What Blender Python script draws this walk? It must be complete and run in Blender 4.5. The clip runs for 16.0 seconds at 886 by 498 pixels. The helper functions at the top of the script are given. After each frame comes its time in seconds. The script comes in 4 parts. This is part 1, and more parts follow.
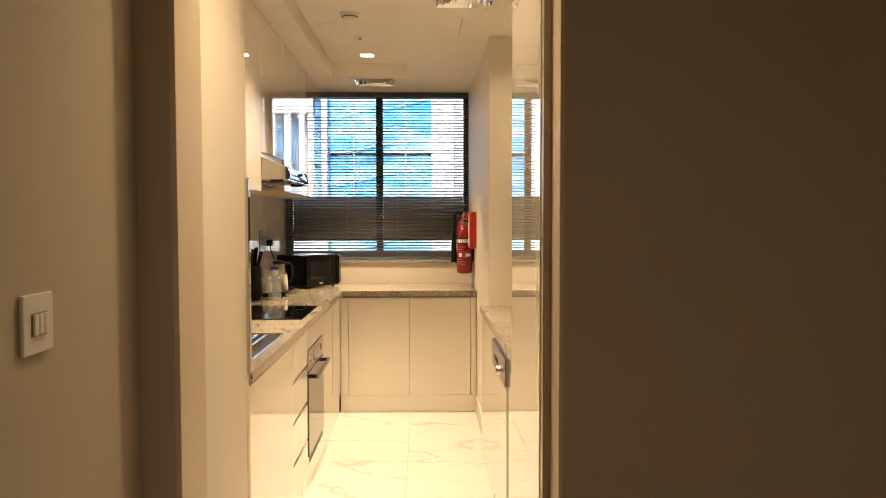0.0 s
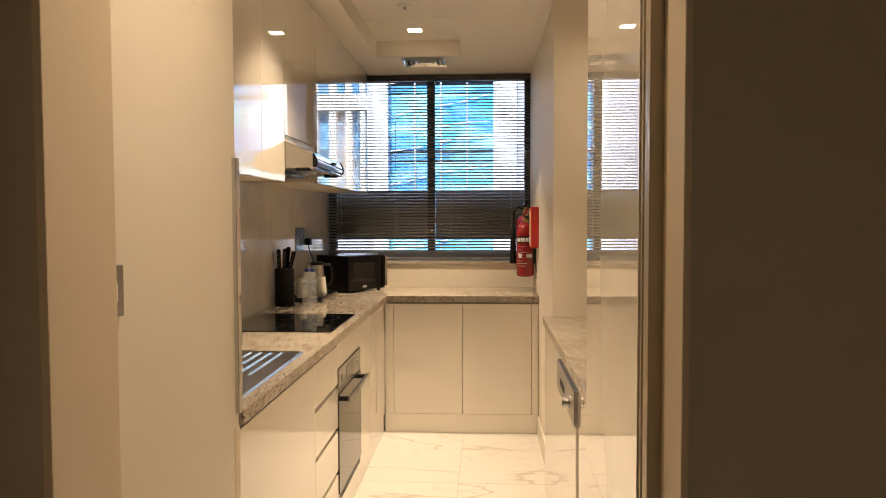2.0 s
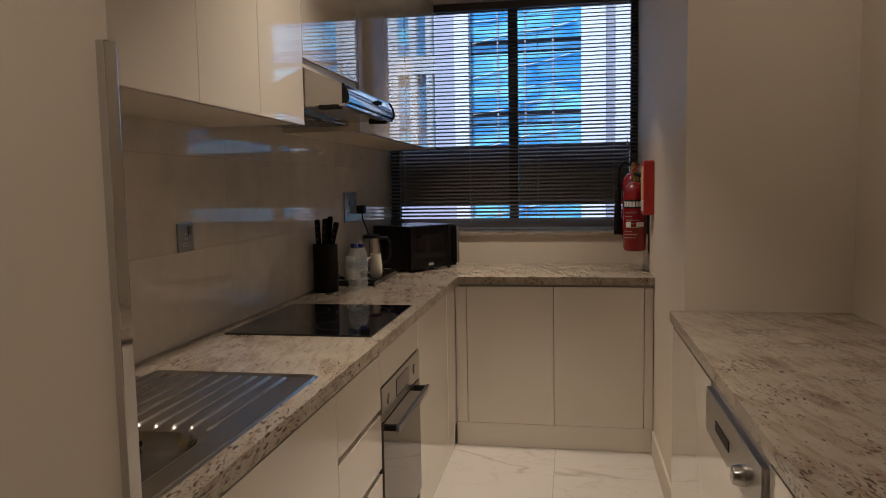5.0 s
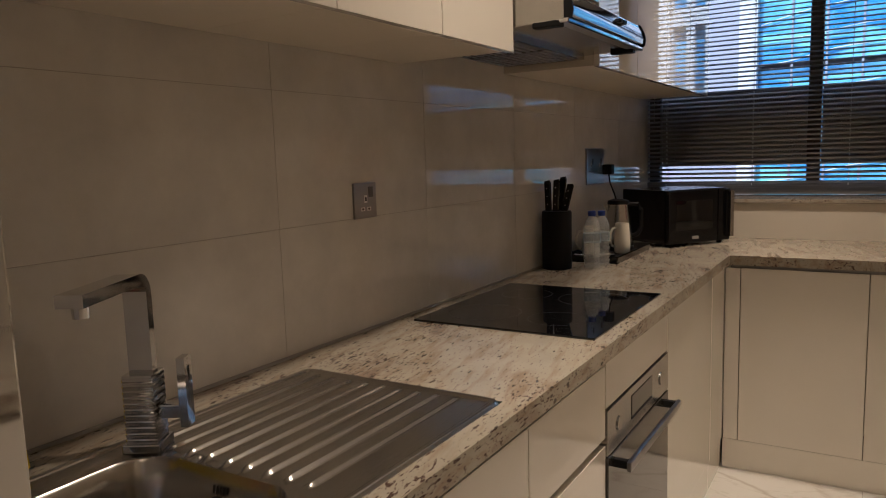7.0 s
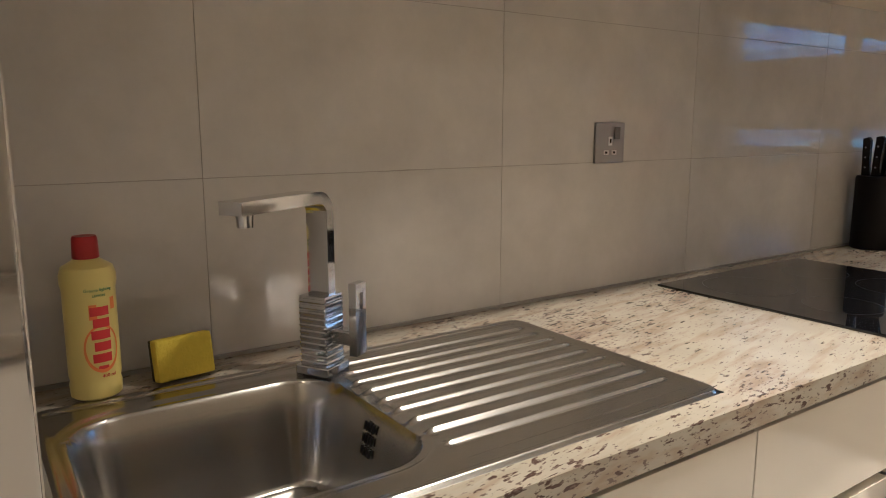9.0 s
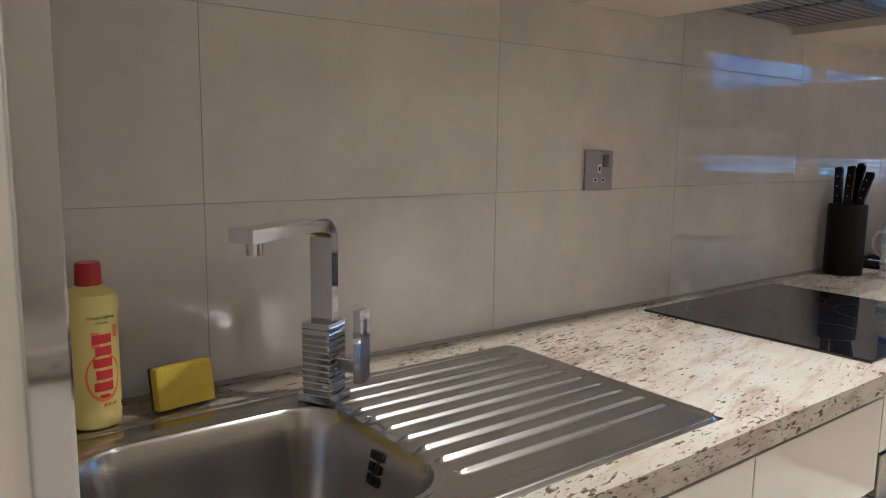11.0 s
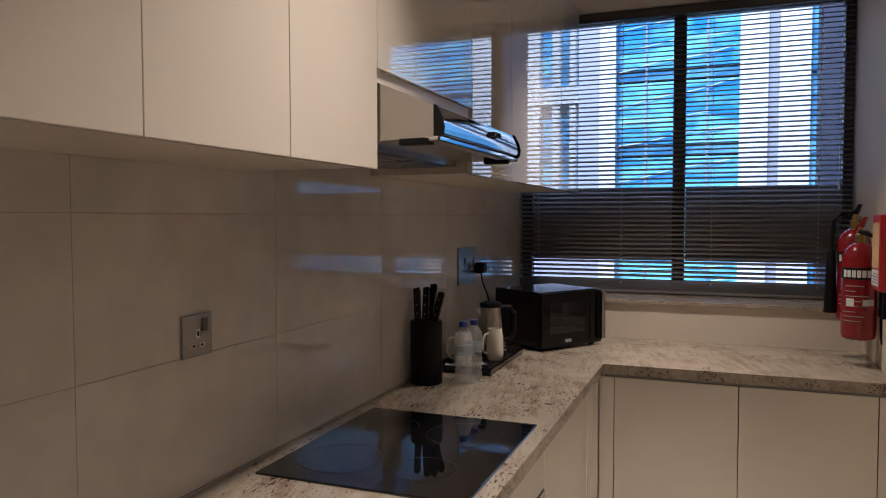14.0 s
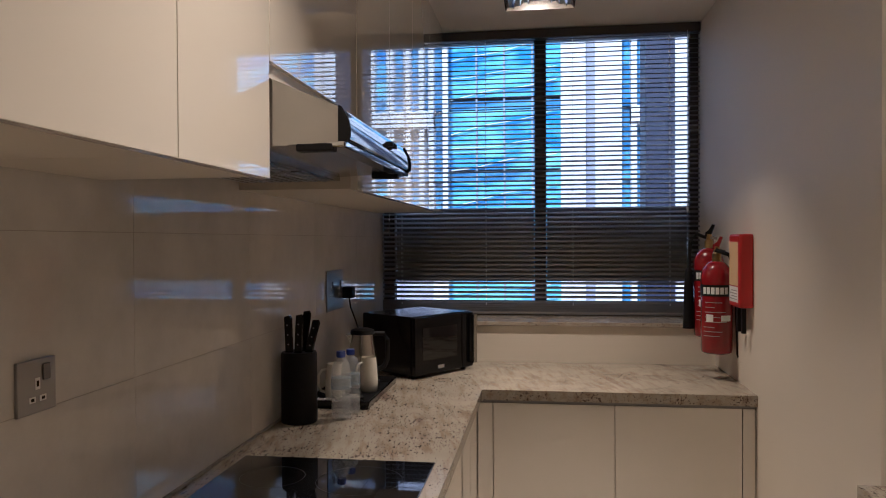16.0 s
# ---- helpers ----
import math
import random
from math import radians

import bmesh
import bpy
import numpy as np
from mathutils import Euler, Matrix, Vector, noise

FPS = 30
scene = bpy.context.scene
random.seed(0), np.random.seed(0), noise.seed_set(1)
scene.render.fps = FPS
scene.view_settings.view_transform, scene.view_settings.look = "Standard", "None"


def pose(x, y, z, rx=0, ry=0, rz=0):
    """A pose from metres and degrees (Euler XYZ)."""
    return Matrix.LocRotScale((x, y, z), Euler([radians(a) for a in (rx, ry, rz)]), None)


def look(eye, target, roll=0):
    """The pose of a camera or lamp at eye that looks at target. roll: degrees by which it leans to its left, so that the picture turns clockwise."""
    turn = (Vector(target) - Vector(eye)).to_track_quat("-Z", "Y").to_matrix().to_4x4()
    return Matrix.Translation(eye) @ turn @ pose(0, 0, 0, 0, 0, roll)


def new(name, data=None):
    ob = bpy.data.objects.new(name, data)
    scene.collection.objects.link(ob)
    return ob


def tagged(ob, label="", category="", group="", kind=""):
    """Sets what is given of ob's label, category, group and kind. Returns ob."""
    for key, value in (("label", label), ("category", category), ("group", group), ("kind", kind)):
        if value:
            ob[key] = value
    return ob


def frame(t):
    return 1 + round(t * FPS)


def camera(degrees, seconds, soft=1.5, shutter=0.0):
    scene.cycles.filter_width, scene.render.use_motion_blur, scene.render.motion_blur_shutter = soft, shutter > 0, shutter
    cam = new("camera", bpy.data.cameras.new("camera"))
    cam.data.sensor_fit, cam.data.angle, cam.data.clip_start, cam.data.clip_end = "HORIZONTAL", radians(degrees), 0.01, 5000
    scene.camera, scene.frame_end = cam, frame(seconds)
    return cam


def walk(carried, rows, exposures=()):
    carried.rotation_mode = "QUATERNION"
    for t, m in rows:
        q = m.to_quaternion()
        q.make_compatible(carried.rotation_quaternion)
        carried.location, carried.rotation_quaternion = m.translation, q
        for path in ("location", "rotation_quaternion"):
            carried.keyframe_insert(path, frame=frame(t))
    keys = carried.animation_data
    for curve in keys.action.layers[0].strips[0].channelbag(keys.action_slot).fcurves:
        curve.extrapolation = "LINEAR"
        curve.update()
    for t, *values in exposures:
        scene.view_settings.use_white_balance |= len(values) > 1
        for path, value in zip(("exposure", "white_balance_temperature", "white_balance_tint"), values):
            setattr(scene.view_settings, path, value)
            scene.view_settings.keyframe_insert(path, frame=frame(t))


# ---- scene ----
cam = camera(63.4, 16.0, soft=1.0)
PATH = [
    (0, (1.236, -5.504, 1.45), (1.293, -3.506, 1.367), -0.1),
    (0.5, (1.259, -5.392, 1.47), (1.273, -3.394, 1.379), -0.2),
    (1, (1.317, -5.247, 1.465), (1.27, -3.249, 1.383), 0.1),
    (1.5, (1.346, -5.068, 1.437), (1.257, -3.071, 1.36), 0.1),
    (2, (1.292, -4.854, 1.433), (1.174, -2.859, 1.346), -0.2),
    (2.5, (1.295, -4.668, 1.43), (1.102, -2.68, 1.324), -0.1),
    (3, (1.327, -4.467, 1.421), (1.058, -2.488, 1.31), 0.3),
    (5.3, (1.183, -3.703, 1.392), (0.802, -1.748, 1.207), -1.4),
    (5.5, (1.149, -3.614, 1.389), (0.737, -1.666, 1.199), -1.6),
    (6, (1.11, -3.428, 1.384), (0.523, -1.528, 1.168), -1.7),
    (6.5, (1.149, -3.287, 1.367), (0.346, -1.47, 1.135), -2.1),
    (7, (1.149, -3.193, 1.35), (0.116, -1.5, 1.096), -1.8),
    (7.5, (1.138, -3.122, 1.338), (-0.167, -1.632, 1.061), -1.2),
    (8, (1.154, -3.002, 1.326), (-0.362, -1.732, 1.032), -0.4),
    (8.5, (1.161, -2.956, 1.294), (-0.445, -1.808, 0.975), -0.2),
    (8.7, (1.162, -2.955, 1.287), (-0.464, -1.841, 0.944), -0.0),
    (10.8, (1.148, -2.988, 1.28), (-0.472, -1.854, 0.979), 0.6),
    (11, (1.133, -3.005, 1.297), (-0.446, -1.812, 1.011), 0.8),
    (11.5, (1.091, -3.035, 1.344), (-0.362, -1.682, 1.107), 0.2),
    (12, (1.056, -3.053, 1.39), (-0.239, -1.542, 1.181), -0.7),
    (12.5, (1.061, -3.073, 1.42), (-0.075, -1.437, 1.24), -1.6),
    (13, (1.066, -3.082, 1.45), (0.091, -1.343, 1.297), -1.7),
    (13.5, (1.068, -3.028, 1.486), (0.229, -1.217, 1.363), -0.6),
    (14, (1.063, -2.949, 1.498), (0.34, -1.087, 1.411), -0.1),
    (14.5, (1.002, -2.892, 1.489), (0.422, -0.979, 1.441), 0.0),
    (15, (0.904, -2.856, 1.51), (0.467, -0.905, 1.481), 0.1),
    (15.5, (0.862, -2.824, 1.509), (0.535, -0.851, 1.485), 0.1),
    (16, (0.859, -2.811, 1.488), (0.584, -0.83, 1.464), -0.3),
]
EXPOSURES = [(0, 1.5, 6350, 7), (1.5, 1.32, 6050, 8), (2.5, 0.98, 5750, 8), (3.2, 0.6, 5600, 8), (5.5, -0.3, 5050, 12), (7, 0.0, 5150, 11), (7.5, 0.2, 5150, 10), (8.5, 0.93, 4850, 6),
             (11, 1.2, 4200, 6), (12.5, 0.75, 4450, 6), (13.4, 0.55, 4850, 12), (14.5, -0.12, 4850, 14), (15.2, 0.03, 4850, 14), (16, 0.18, 4850, 14)]
walk(cam, [(t, look(eye, target, roll)) for t, eye, target, roll in PATH], EXPOSURES)

# ---- world, sun, lamps ----
world = bpy.data.worlds.new("world")
scene.world = world
world.use_nodes = True
wn = world.node_tree
sky = wn.nodes.new("ShaderNodeTexSky")
sky.sky_type = 'NISHITA'
sky.sun_disc = False
sky.sun_elevation = radians(40)
sky.sun_rotation = radians(195)
wn.links.new(sky.outputs[0], wn.nodes["Background"].inputs[0])
wn.nodes["Background"].inputs[1].default_value = 0.15
sun_data = bpy.data.lights.new("sun", 'SUN')
sun_data.energy = 5.0
sun_data.angle = radians(0.5)
sun_data.color = (1.0, 0.96, 0.9)
sun_ob = new("sun", sun_data)
sun_ob.matrix_world = look((-6.5, -24, 21), (0, 0, 0))

WARM = (1.0, 0.71, 0.43)


def area_lamp(x, y, z, watts, size=0.09, colour=WARM, spread=150):
    d = bpy.data.lights.new("downlight_and_fill_lamp", 'AREA')
    d.shape, d.size, d.energy, d.color, d.spread = 'SQUARE', size, watts, colour, radians(spread)
    o = new("downlight_and_fill_lamp", d)
    o.matrix_world = pose(x, y, z)
    return o


CEIL, TRAY = 2.585, 2.695
DOWNLIGHTS = [(0.82, 0.007, TRAY), (0.82, -1.75, TRAY), (1.95, -1.62, CEIL)]
area_lamp(0.82, 0.007, TRAY - 0.012, 7.4, spread=84)
area_lamp(0.82, -1.75, TRAY - 0.012, 9.2, spread=88)
area_lamp(1.95, -1.62, CEIL - 0.012, 1.7)
# Two unseen lamps added to brighten the doorway's wall and the hall.
area_lamp(1.12, -3.42, CEIL - 0.012, 4.2, spread=125)
area_lamp(1.5, -5.9, CEIL - 0.012, 1.6)


# ---- materials ----
def mat(name, colour, rough=0.5, metal=0.0, dark=0.88, scale=6.0, grain=0.0, grain_scale=180.0, stretch=(1, 1, 1), coat=0.0, rvar=0.06):
    """Paint, metal or stone: slow stains, fine grain, uneven gloss."""
    m = bpy.data.materials.new(name)
    m.use_nodes = True
    n, l = m.node_tree.nodes, m.node_tree.links
    b = n["Principled BSDF"]
    tc = n.new("ShaderNodeTexCoord")
    mp = n.new("ShaderNodeMapping")
    mp.inputs["Scale"].default_value = stretch
    l.new(tc.outputs["Object"], mp.inputs[0])
    big = n.new("ShaderNodeTexNoise")
    big.inputs["Scale"].default_value, big.inputs["Detail"].default_value = scale, 5
    l.new(mp.outputs[0], big.inputs["Vector"])
    mix = n.new("ShaderNodeMix")
    mix.data_type = 'RGBA'
    mix.inputs[6].default_value = (*[c * dark for c in colour], 1)
    mix.inputs[7].default_value = (*colour, 1)
    l.new(big.outputs["Fac"], mix.inputs[0])
    l.new(mix.outputs[2], b.inputs["Base Color"])
    b.inputs["Metallic"].default_value = metal
    b.inputs["Coat Weight"].default_value = coat
    b.inputs["Coat Roughness"].default_value = 0.012
    rr = n.new("ShaderNodeMapRange")
    rr.inputs["To Min"].default_value, rr.inputs["To Max"].default_value = max(0.01, rough - rvar), rough + rvar
    l.new(big.outputs["Fac"], rr.inputs[0])
    l.new(rr.outputs[0], b.inputs["Roughness"])
    if grain:
        fine = n.new("ShaderNodeTexNoise")
        fine.inputs["Scale"].default_value, fine.inputs["Detail"].default_value = grain_scale, 3
        l.new(mp.outputs[0], fine.inputs["Vector"])
        bump = n.new("ShaderNodeBump")
        bump.inputs["Strength"].default_value, bump.inputs["Distance"].default_value = grain, 0.002
        l.new(fine.outputs["Fac"], bump.inputs["Height"])
        l.new(bump.outputs[0], b.inputs["Normal"])
    return m


def glass(name, colour=(1, 1, 1), rough=0.0, ior=1.45):
    m = bpy.data.materials.new(name)
    m.use_nodes = True
    b = m.node_tree.nodes["Principled BSDF"]
    b.inputs["Base Color"].default_value = (*colour, 1)
    b.inputs["Roughness"].default_value = rough
    b.inputs["IOR"].default_value = ior
    b.inputs["Transmission Weight"].default_value = 1
    return m


def emit(name, colour, strength):
    m = bpy.data.materials.new(name)
    m.use_nodes = True
    b = m.node_tree.nodes["Principled BSDF"]
    b.inputs["Emission Color"].default_value = (*colour, 1)
    b.inputs["Emission Strength"].default_value = strength
    return m


GRAIN = 12                     # degrees by which the stone's streaks lean from the run of the worktop


def granite():
    m = mat("cream_granite", (0.47, 0.42, 0.335), 0.14, 0, 0.66, 9, stretch=(1.0, 1.0, 1.0))
    n, l = m.node_tree.nodes, m.node_tree.links
    b = n["Principled BSDF"]
    base = b.inputs["Base Color"].links[0].from_socket
    tc = n["Texture Coordinate"]
    for rot, sc, size, lo, hi, colour in ((GRAIN, (46, 8, 46), 1.0, 0.48, 0.74, (0.29, 0.22, 0.155)), (GRAIN + 4, (15, 3, 15), 1.0, 0.60, 0.76, (0.24, 0.18, 0.14)),
                                          (GRAIN - 3, (120, 34, 120), 1.0, 0.615, 0.66, (0.085, 0.052, 0.042)), (GRAIN + 2, (210, 70, 210), 1.0, 0.62, 0.68, (0.15, 0.11, 0.09))):
        mp = n.new("ShaderNodeMapping")
        mp.inputs["Rotation"].default_value = (0, 0, radians(rot))
        mp.vector_type = 'TEXTURE'
        mp.inputs["Scale"].default_value = [1 / c for c in sc]
        l.new(tc.outputs["Object"], mp.inputs[0])
        t = n.new("ShaderNodeTexNoise")
        t.inputs["Scale"].default_value, t.inputs["Detail"].default_value, t.inputs["Roughness"].default_value = size, 3, 0.55
        l.new(mp.outputs[0], t.inputs["Vector"])
        patch = n.new("ShaderNodeTexNoise")
        patch.inputs["Scale"].default_value = 7
        l.new(tc.outputs["Object"], patch.inputs["Vector"])
        add = n.new("ShaderNodeMath")
        add.operation = 'MULTIPLY_ADD'
        add.inputs[1].default_value = 0.28
        l.new(patch.outputs["Fac"], add.inputs[0])
        l.new(t.outputs["Fac"], add.inputs[2])
        sub = n.new("ShaderNodeMath")
        sub.operation = 'SUBTRACT'
        sub.inputs[1].default_value = 0.13
        l.new(add.outputs[0], sub.inputs[0])
        rng = n.new("ShaderNodeMapRange")
        rng.inputs["From Min"].default_value, rng.inputs["From Max"].default_value = lo, hi
        l.new(sub.outputs[0], rng.inputs[0])
        mix = n.new("ShaderNodeMix")
        mix.data_type = 'RGBA'
        l.new(rng.outputs[0], mix.inputs[0])
        l.new(base, mix.inputs[6])
        mix.inputs[7].default_value = (*colour, 1)
        base = mix.outputs[2]
    l.new(base, b.inputs["Base Color"])
    return m


def marble():
    m = mat("white_marble_tile", (0.74, 0.71, 0.66), 0.10, 0, 0.92, 2.5)
    n, l = m.node_tree.nodes, m.node_tree.links
    b = n["Principled BSDF"]
    base = b.inputs["Base Color"].links[0].from_socket
    tc, oi = n["Texture Coordinate"], n.new("ShaderNodeObjectInfo")
    sh = n.new("ShaderNodeVectorMath")
    sh.operation = 'MULTIPLY_ADD'
    sh.inputs[1].default_value = (7, 13, 3)
    l.new(oi.outputs["Random"], sh.inputs[0])
    l.new(tc.outputs["Object"], sh.inputs[2])
    for sc, lo, amount in (((0.8, 2.0, 1), 0.016, 0.55), ((1.6, 4.0, 1), 0.012, 0.22)):
        mp = n.new("ShaderNodeMapping")
        mp.inputs["Rotation"].default_value = (0, 0, radians(24))
        mp.inputs["Scale"].default_value = sc
        l.new(sh.outputs[0], mp.inputs[0])
        t = n.new("ShaderNodeTexNoise")
        t.inputs["Scale"].default_value, t.inputs["Detail"].default_value, t.inputs["Distortion"].default_value = 0.9, 5, 0.5
        l.new(mp.outputs[0], t.inputs["Vector"])
        s = n.new("ShaderNodeMath")
        s.operation = 'SUBTRACT'
        s.inputs[1].default_value = 0.5
        l.new(t.outputs["Fac"], s.inputs[0])
        a = n.new("ShaderNodeMath")
        a.operation = 'ABSOLUTE'
        l.new(s.outputs[0], a.inputs[0])
        rng = n.new("ShaderNodeMapRange")
        rng.inputs["From Max"].default_value = lo
        rng.inputs["To Min"].default_value, rng.inputs["To Max"].default_value = amount, 0
        l.new(a.outputs[0], rng.inputs[0])
        mix = n.new("ShaderNodeMix")
        mix.data_type = 'RGBA'
        l.new(rng.outputs[0], mix.inputs[0])
        l.new(base, mix.inputs[6])
        mix.inputs[7].default_value = (0.40, 0.34, 0.27, 1)
        base = mix.outputs[2]
    l.new(base, b.inputs["Base Color"])
    return m


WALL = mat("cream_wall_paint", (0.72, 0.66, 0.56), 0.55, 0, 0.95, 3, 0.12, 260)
# Darker copy of the wall paint: the hall's dimness is in its colour.
HALLWALL = mat("dimmed_hall_wall_paint", (0.50, 0.44, 0.35), 0.6, 0, 0.94, 3, 0.12, 260)
CEILM = mat("white_ceiling_paint", (0.78, 0.74, 0.68), 0.7, 0, 0.96, 3, 0.08, 260)
FRAMEM = mat("cream_door_lining", (0.66, 0.56, 0.42), 0.45, 0, 0.95, 3, 0.05)
GLOSS = mat("glossy_white_lacquer", (0.76, 0.71, 0.62), 0.022, 0, 0.97, 2, 0.004, 6, coat=1.0, rvar=0.008)
CARCASS = mat("cream_laminate", (0.68, 0.61, 0.50), 0.4, 0, 0.95, 4)
TILE = mat("grey_beige_porcelain", (0.76, 0.715, 0.65), 0.045, 0, 0.60, 5.5, 0.012, 9, rvar=0.025)
TILE.node_tree.nodes["Noise Texture"].inputs["Detail"].default_value = 9
TILE.node_tree.nodes["Noise Texture"].inputs["Roughness"].default_value = 0.62
TILEGROUT = mat("beige_tile_grout", (0.46, 0.42, 0.36), 0.7, 0, 0.7, 9)
GROUT = mat("grout", (0.36, 0.33, 0.29), 0.8, 0, 0.9, 30)
GRANITE = granite()
MARBLE = marble()
STEEL = mat("brushed_steel", (0.53, 0.51, 0.48), 0.22, 1, 0.82, 5, 0.05, 120, (3, 0.3, 3))
CHROME = mat("chrome", (0.66, 0.66, 0.67), 0.055, 1, 0.95, 4, rvar=0.02)
DARKSTEEL = mat("dark_steel", (0.22, 0.21, 0.20), 0.3, 1, 0.85, 4)
PROFILE = mat("taupe_aluminium", (0.46, 0.39, 0.29), 0.35, 0.3, 0.9, 4)
ALU = mat("satin_aluminium", (0.72, 0.71, 0.69), 0.3, 0.25, 0.9, 12)
PLATE = mat("nickel_plate", (0.40, 0.39, 0.38), 0.3, 1, 0.9, 20)
BLACKGLASS = mat("black_ceramic_glass", (0.006, 0.006, 0.007), 0.035, 0, 0.9, 3, rvar=0.01, coat=0.5)
OVENGLASS = mat("smoked_oven_glass", (0.10, 0.09, 0.08), 0.06, 0.5, 0.9, 3, rvar=0.02)
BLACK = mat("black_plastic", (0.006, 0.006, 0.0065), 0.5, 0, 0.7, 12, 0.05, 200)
BLACK.node_tree.nodes["Principled BSDF"].inputs["Specular IOR Level"].default_value = 0.22
GLOSSBLACK = mat("gloss_black_plastic", (0.006, 0.006, 0.007), 0.17, 0, 0.7, 12)
GLOSSBLACK.node_tree.nodes["Principled BSDF"].inputs["Specular IOR Level"].default_value = 0.3
WINFRAME = mat("anthracite_aluminium", (0.075, 0.07, 0.065), 0.45, 0.3, 0.85, 6, 0.05)
SLATM = mat("grey_slat_enamel", (0.23, 0.222, 0.222), 0.32, 0.12, 0.85, 7)
SPANDREL = mat("grey_spandrel", (0.36, 0.35, 0.34), 0.5, 0, 0.85, 3, 0.05)
CORD = mat("white_cord", (0.8, 0.8, 0.78), 0.6)
RED = mat("red_enamel", (0.24, 0.008, 0.011), 0.22, 0, 0.85, 8, coat=0.3)
ORANGERED = mat("red_plastic_case", (0.46, 0.02, 0.017), 0.35, 0, 0.9, 8)
BRASS = mat("brass", (0.55, 0.38, 0.15), 0.3, 1, 0.85, 20)
WHITEP = mat("white_plastic", (0.78, 0.76, 0.72), 0.35, 0, 0.94, 10)
CERAMIC = mat("cream_ceramic", (0.78, 0.74, 0.64), 0.12, 0, 0.95, 12)
YELLOW = mat("yellow_bottle_plastic", (0.82, 0.68, 0.20), 0.35, 0, 0.93, 12)
SPONGE = mat("yellow_sponge_foam", (0.80, 0.62, 0.04), 0.9, 0, 0.75, 60, 0.9, 240)
SCOUR = mat("dark_scouring_pad", (0.06, 0.06, 0.04), 0.95, 0, 0.7, 60, 0.8, 240)
INKRED = mat("red_ink", (0.62, 0.03, 0.03), 0.5)
INKORANGE = mat("orange_ink", (0.85, 0.25, 0.05), 0.5)
INKGREEN = mat("green_ink", (0.05, 0.22, 0.07), 0.5)
INKWHITE = mat("white_ink", (0.8, 0.8, 0.78), 0.5)
INKGREY = mat("grey_ink", (0.35, 0.33, 0.31), 0.5)
PAPER = mat("cream_label_paper", (0.70, 0.48, 0.25), 0.6)
BLUECAP = mat("blue_cap_plastic", (0.02, 0.05, 0.30), 0.35)
CLEARGLASS = glass("window_glass", (0.95, 0.98, 1.0))
PET = mat("clear_bottle_plastic", (0.86, 0.90, 0.94), 0.04, 0, 0.9, 40, 0.15, 60)
PET.node_tree.nodes["Principled BSDF"].inputs["Alpha"].default_value = 0.28
LAMPFACE = emit("lamp_face", (1.0, 0.74, 0.42), 8)
FOIL = mat("silver_foil", (0.6, 0.6, 0.6), 0.25, 1, 0.6, 60, 0.6, 90)
CONCRETE = mat("white_facade_render", (0.78, 0.78, 0.78), 0.7, 0, 0.9, 0.5)
FACGREY = mat("grey_facade_panel", (0.35, 0.36, 0.42), 0.6, 0, 0.9, 0.5)
NAVY = mat("navy_facade_panel", (0.03, 0.035, 0.07), 0.5, 0, 0.8, 0.5)
# Mottled blue and cyan base colours stand in for reflections in the glazing.
BLUEGLASS = mat("blue_glass_painted_reflections", (0.10, 0.50, 0.80), 0.12, 0.1, 0.55, 0.35, 0.5, 0.5, (0.6, 1, 2.2))
BLUEGLASS2 = mat("deep_blue_glass_painted_reflections", (0.06, 0.28, 0.62), 0.12, 0.1, 0.55, 0.35, 0.5, 0.5, (0.5, 1, 2.6))
for gm, reflected_hue in ((BLUEGLASS, (0.30, 0.74, 0.90, 1)), (BLUEGLASS2, (0.16, 0.42, 0.72, 1))):
    gm.node_tree.nodes["Mix"].inputs[7].default_value = reflected_hue
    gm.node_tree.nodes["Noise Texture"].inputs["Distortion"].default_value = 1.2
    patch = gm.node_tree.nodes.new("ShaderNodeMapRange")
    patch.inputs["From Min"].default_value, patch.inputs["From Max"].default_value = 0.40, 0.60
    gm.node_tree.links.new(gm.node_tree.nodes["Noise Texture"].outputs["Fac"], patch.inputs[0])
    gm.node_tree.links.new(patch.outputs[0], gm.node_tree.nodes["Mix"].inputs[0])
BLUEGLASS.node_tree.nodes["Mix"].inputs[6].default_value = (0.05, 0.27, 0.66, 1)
PALEPANEL = mat("pale_lavender_facade_panel", (0.45, 0.45, 0.53), 0.6, 0, 0.85, 0.5)
GROUNDM = mat("pale_asphalt", (0.10, 0.10, 0.10), 0.9, 0, 0.7, 0.3)


# ---- mesh helpers ----
def add_box(bm, x0, x1, y0, y1, z0, z1, bevel=0.0, m=None):
    r = bmesh.ops.create_cube(bm, size=1.0)
    vs = r["verts"]
    for v in vs:
        v.co = Vector((x0 + (v.co.x + 0.5) * (x1 - x0), y0 + (v.co.y + 0.5) * (y1 - y0), z0 + (v.co.z + 0.5) * (z1 - z0)))
    if bevel:
        es = list({e for v in vs for e in v.link_edges})
        out = bmesh.ops.bevel(bm, geom=es, offset=bevel, segments=2, affect='EDGES', profile=0.6)
        vs = list({v for f in out["faces"] for v in f.verts} | {v for v in vs if v.is_valid})
    if m is not None:
        bmesh.ops.transform(bm, matrix=m, verts=vs)
    return bm


def box(x0, x1, y0, y1, z0, z1, bevel=0.0, m=None):
    return add_box(bmesh.new(), x0, x1, y0, y1, z0, z1, bevel, m)


def boxes(*rows, bevel=0.0):
    bm = bmesh.new()
    for r in rows:
        add_box(bm, *r, bevel=bevel)
    return bm


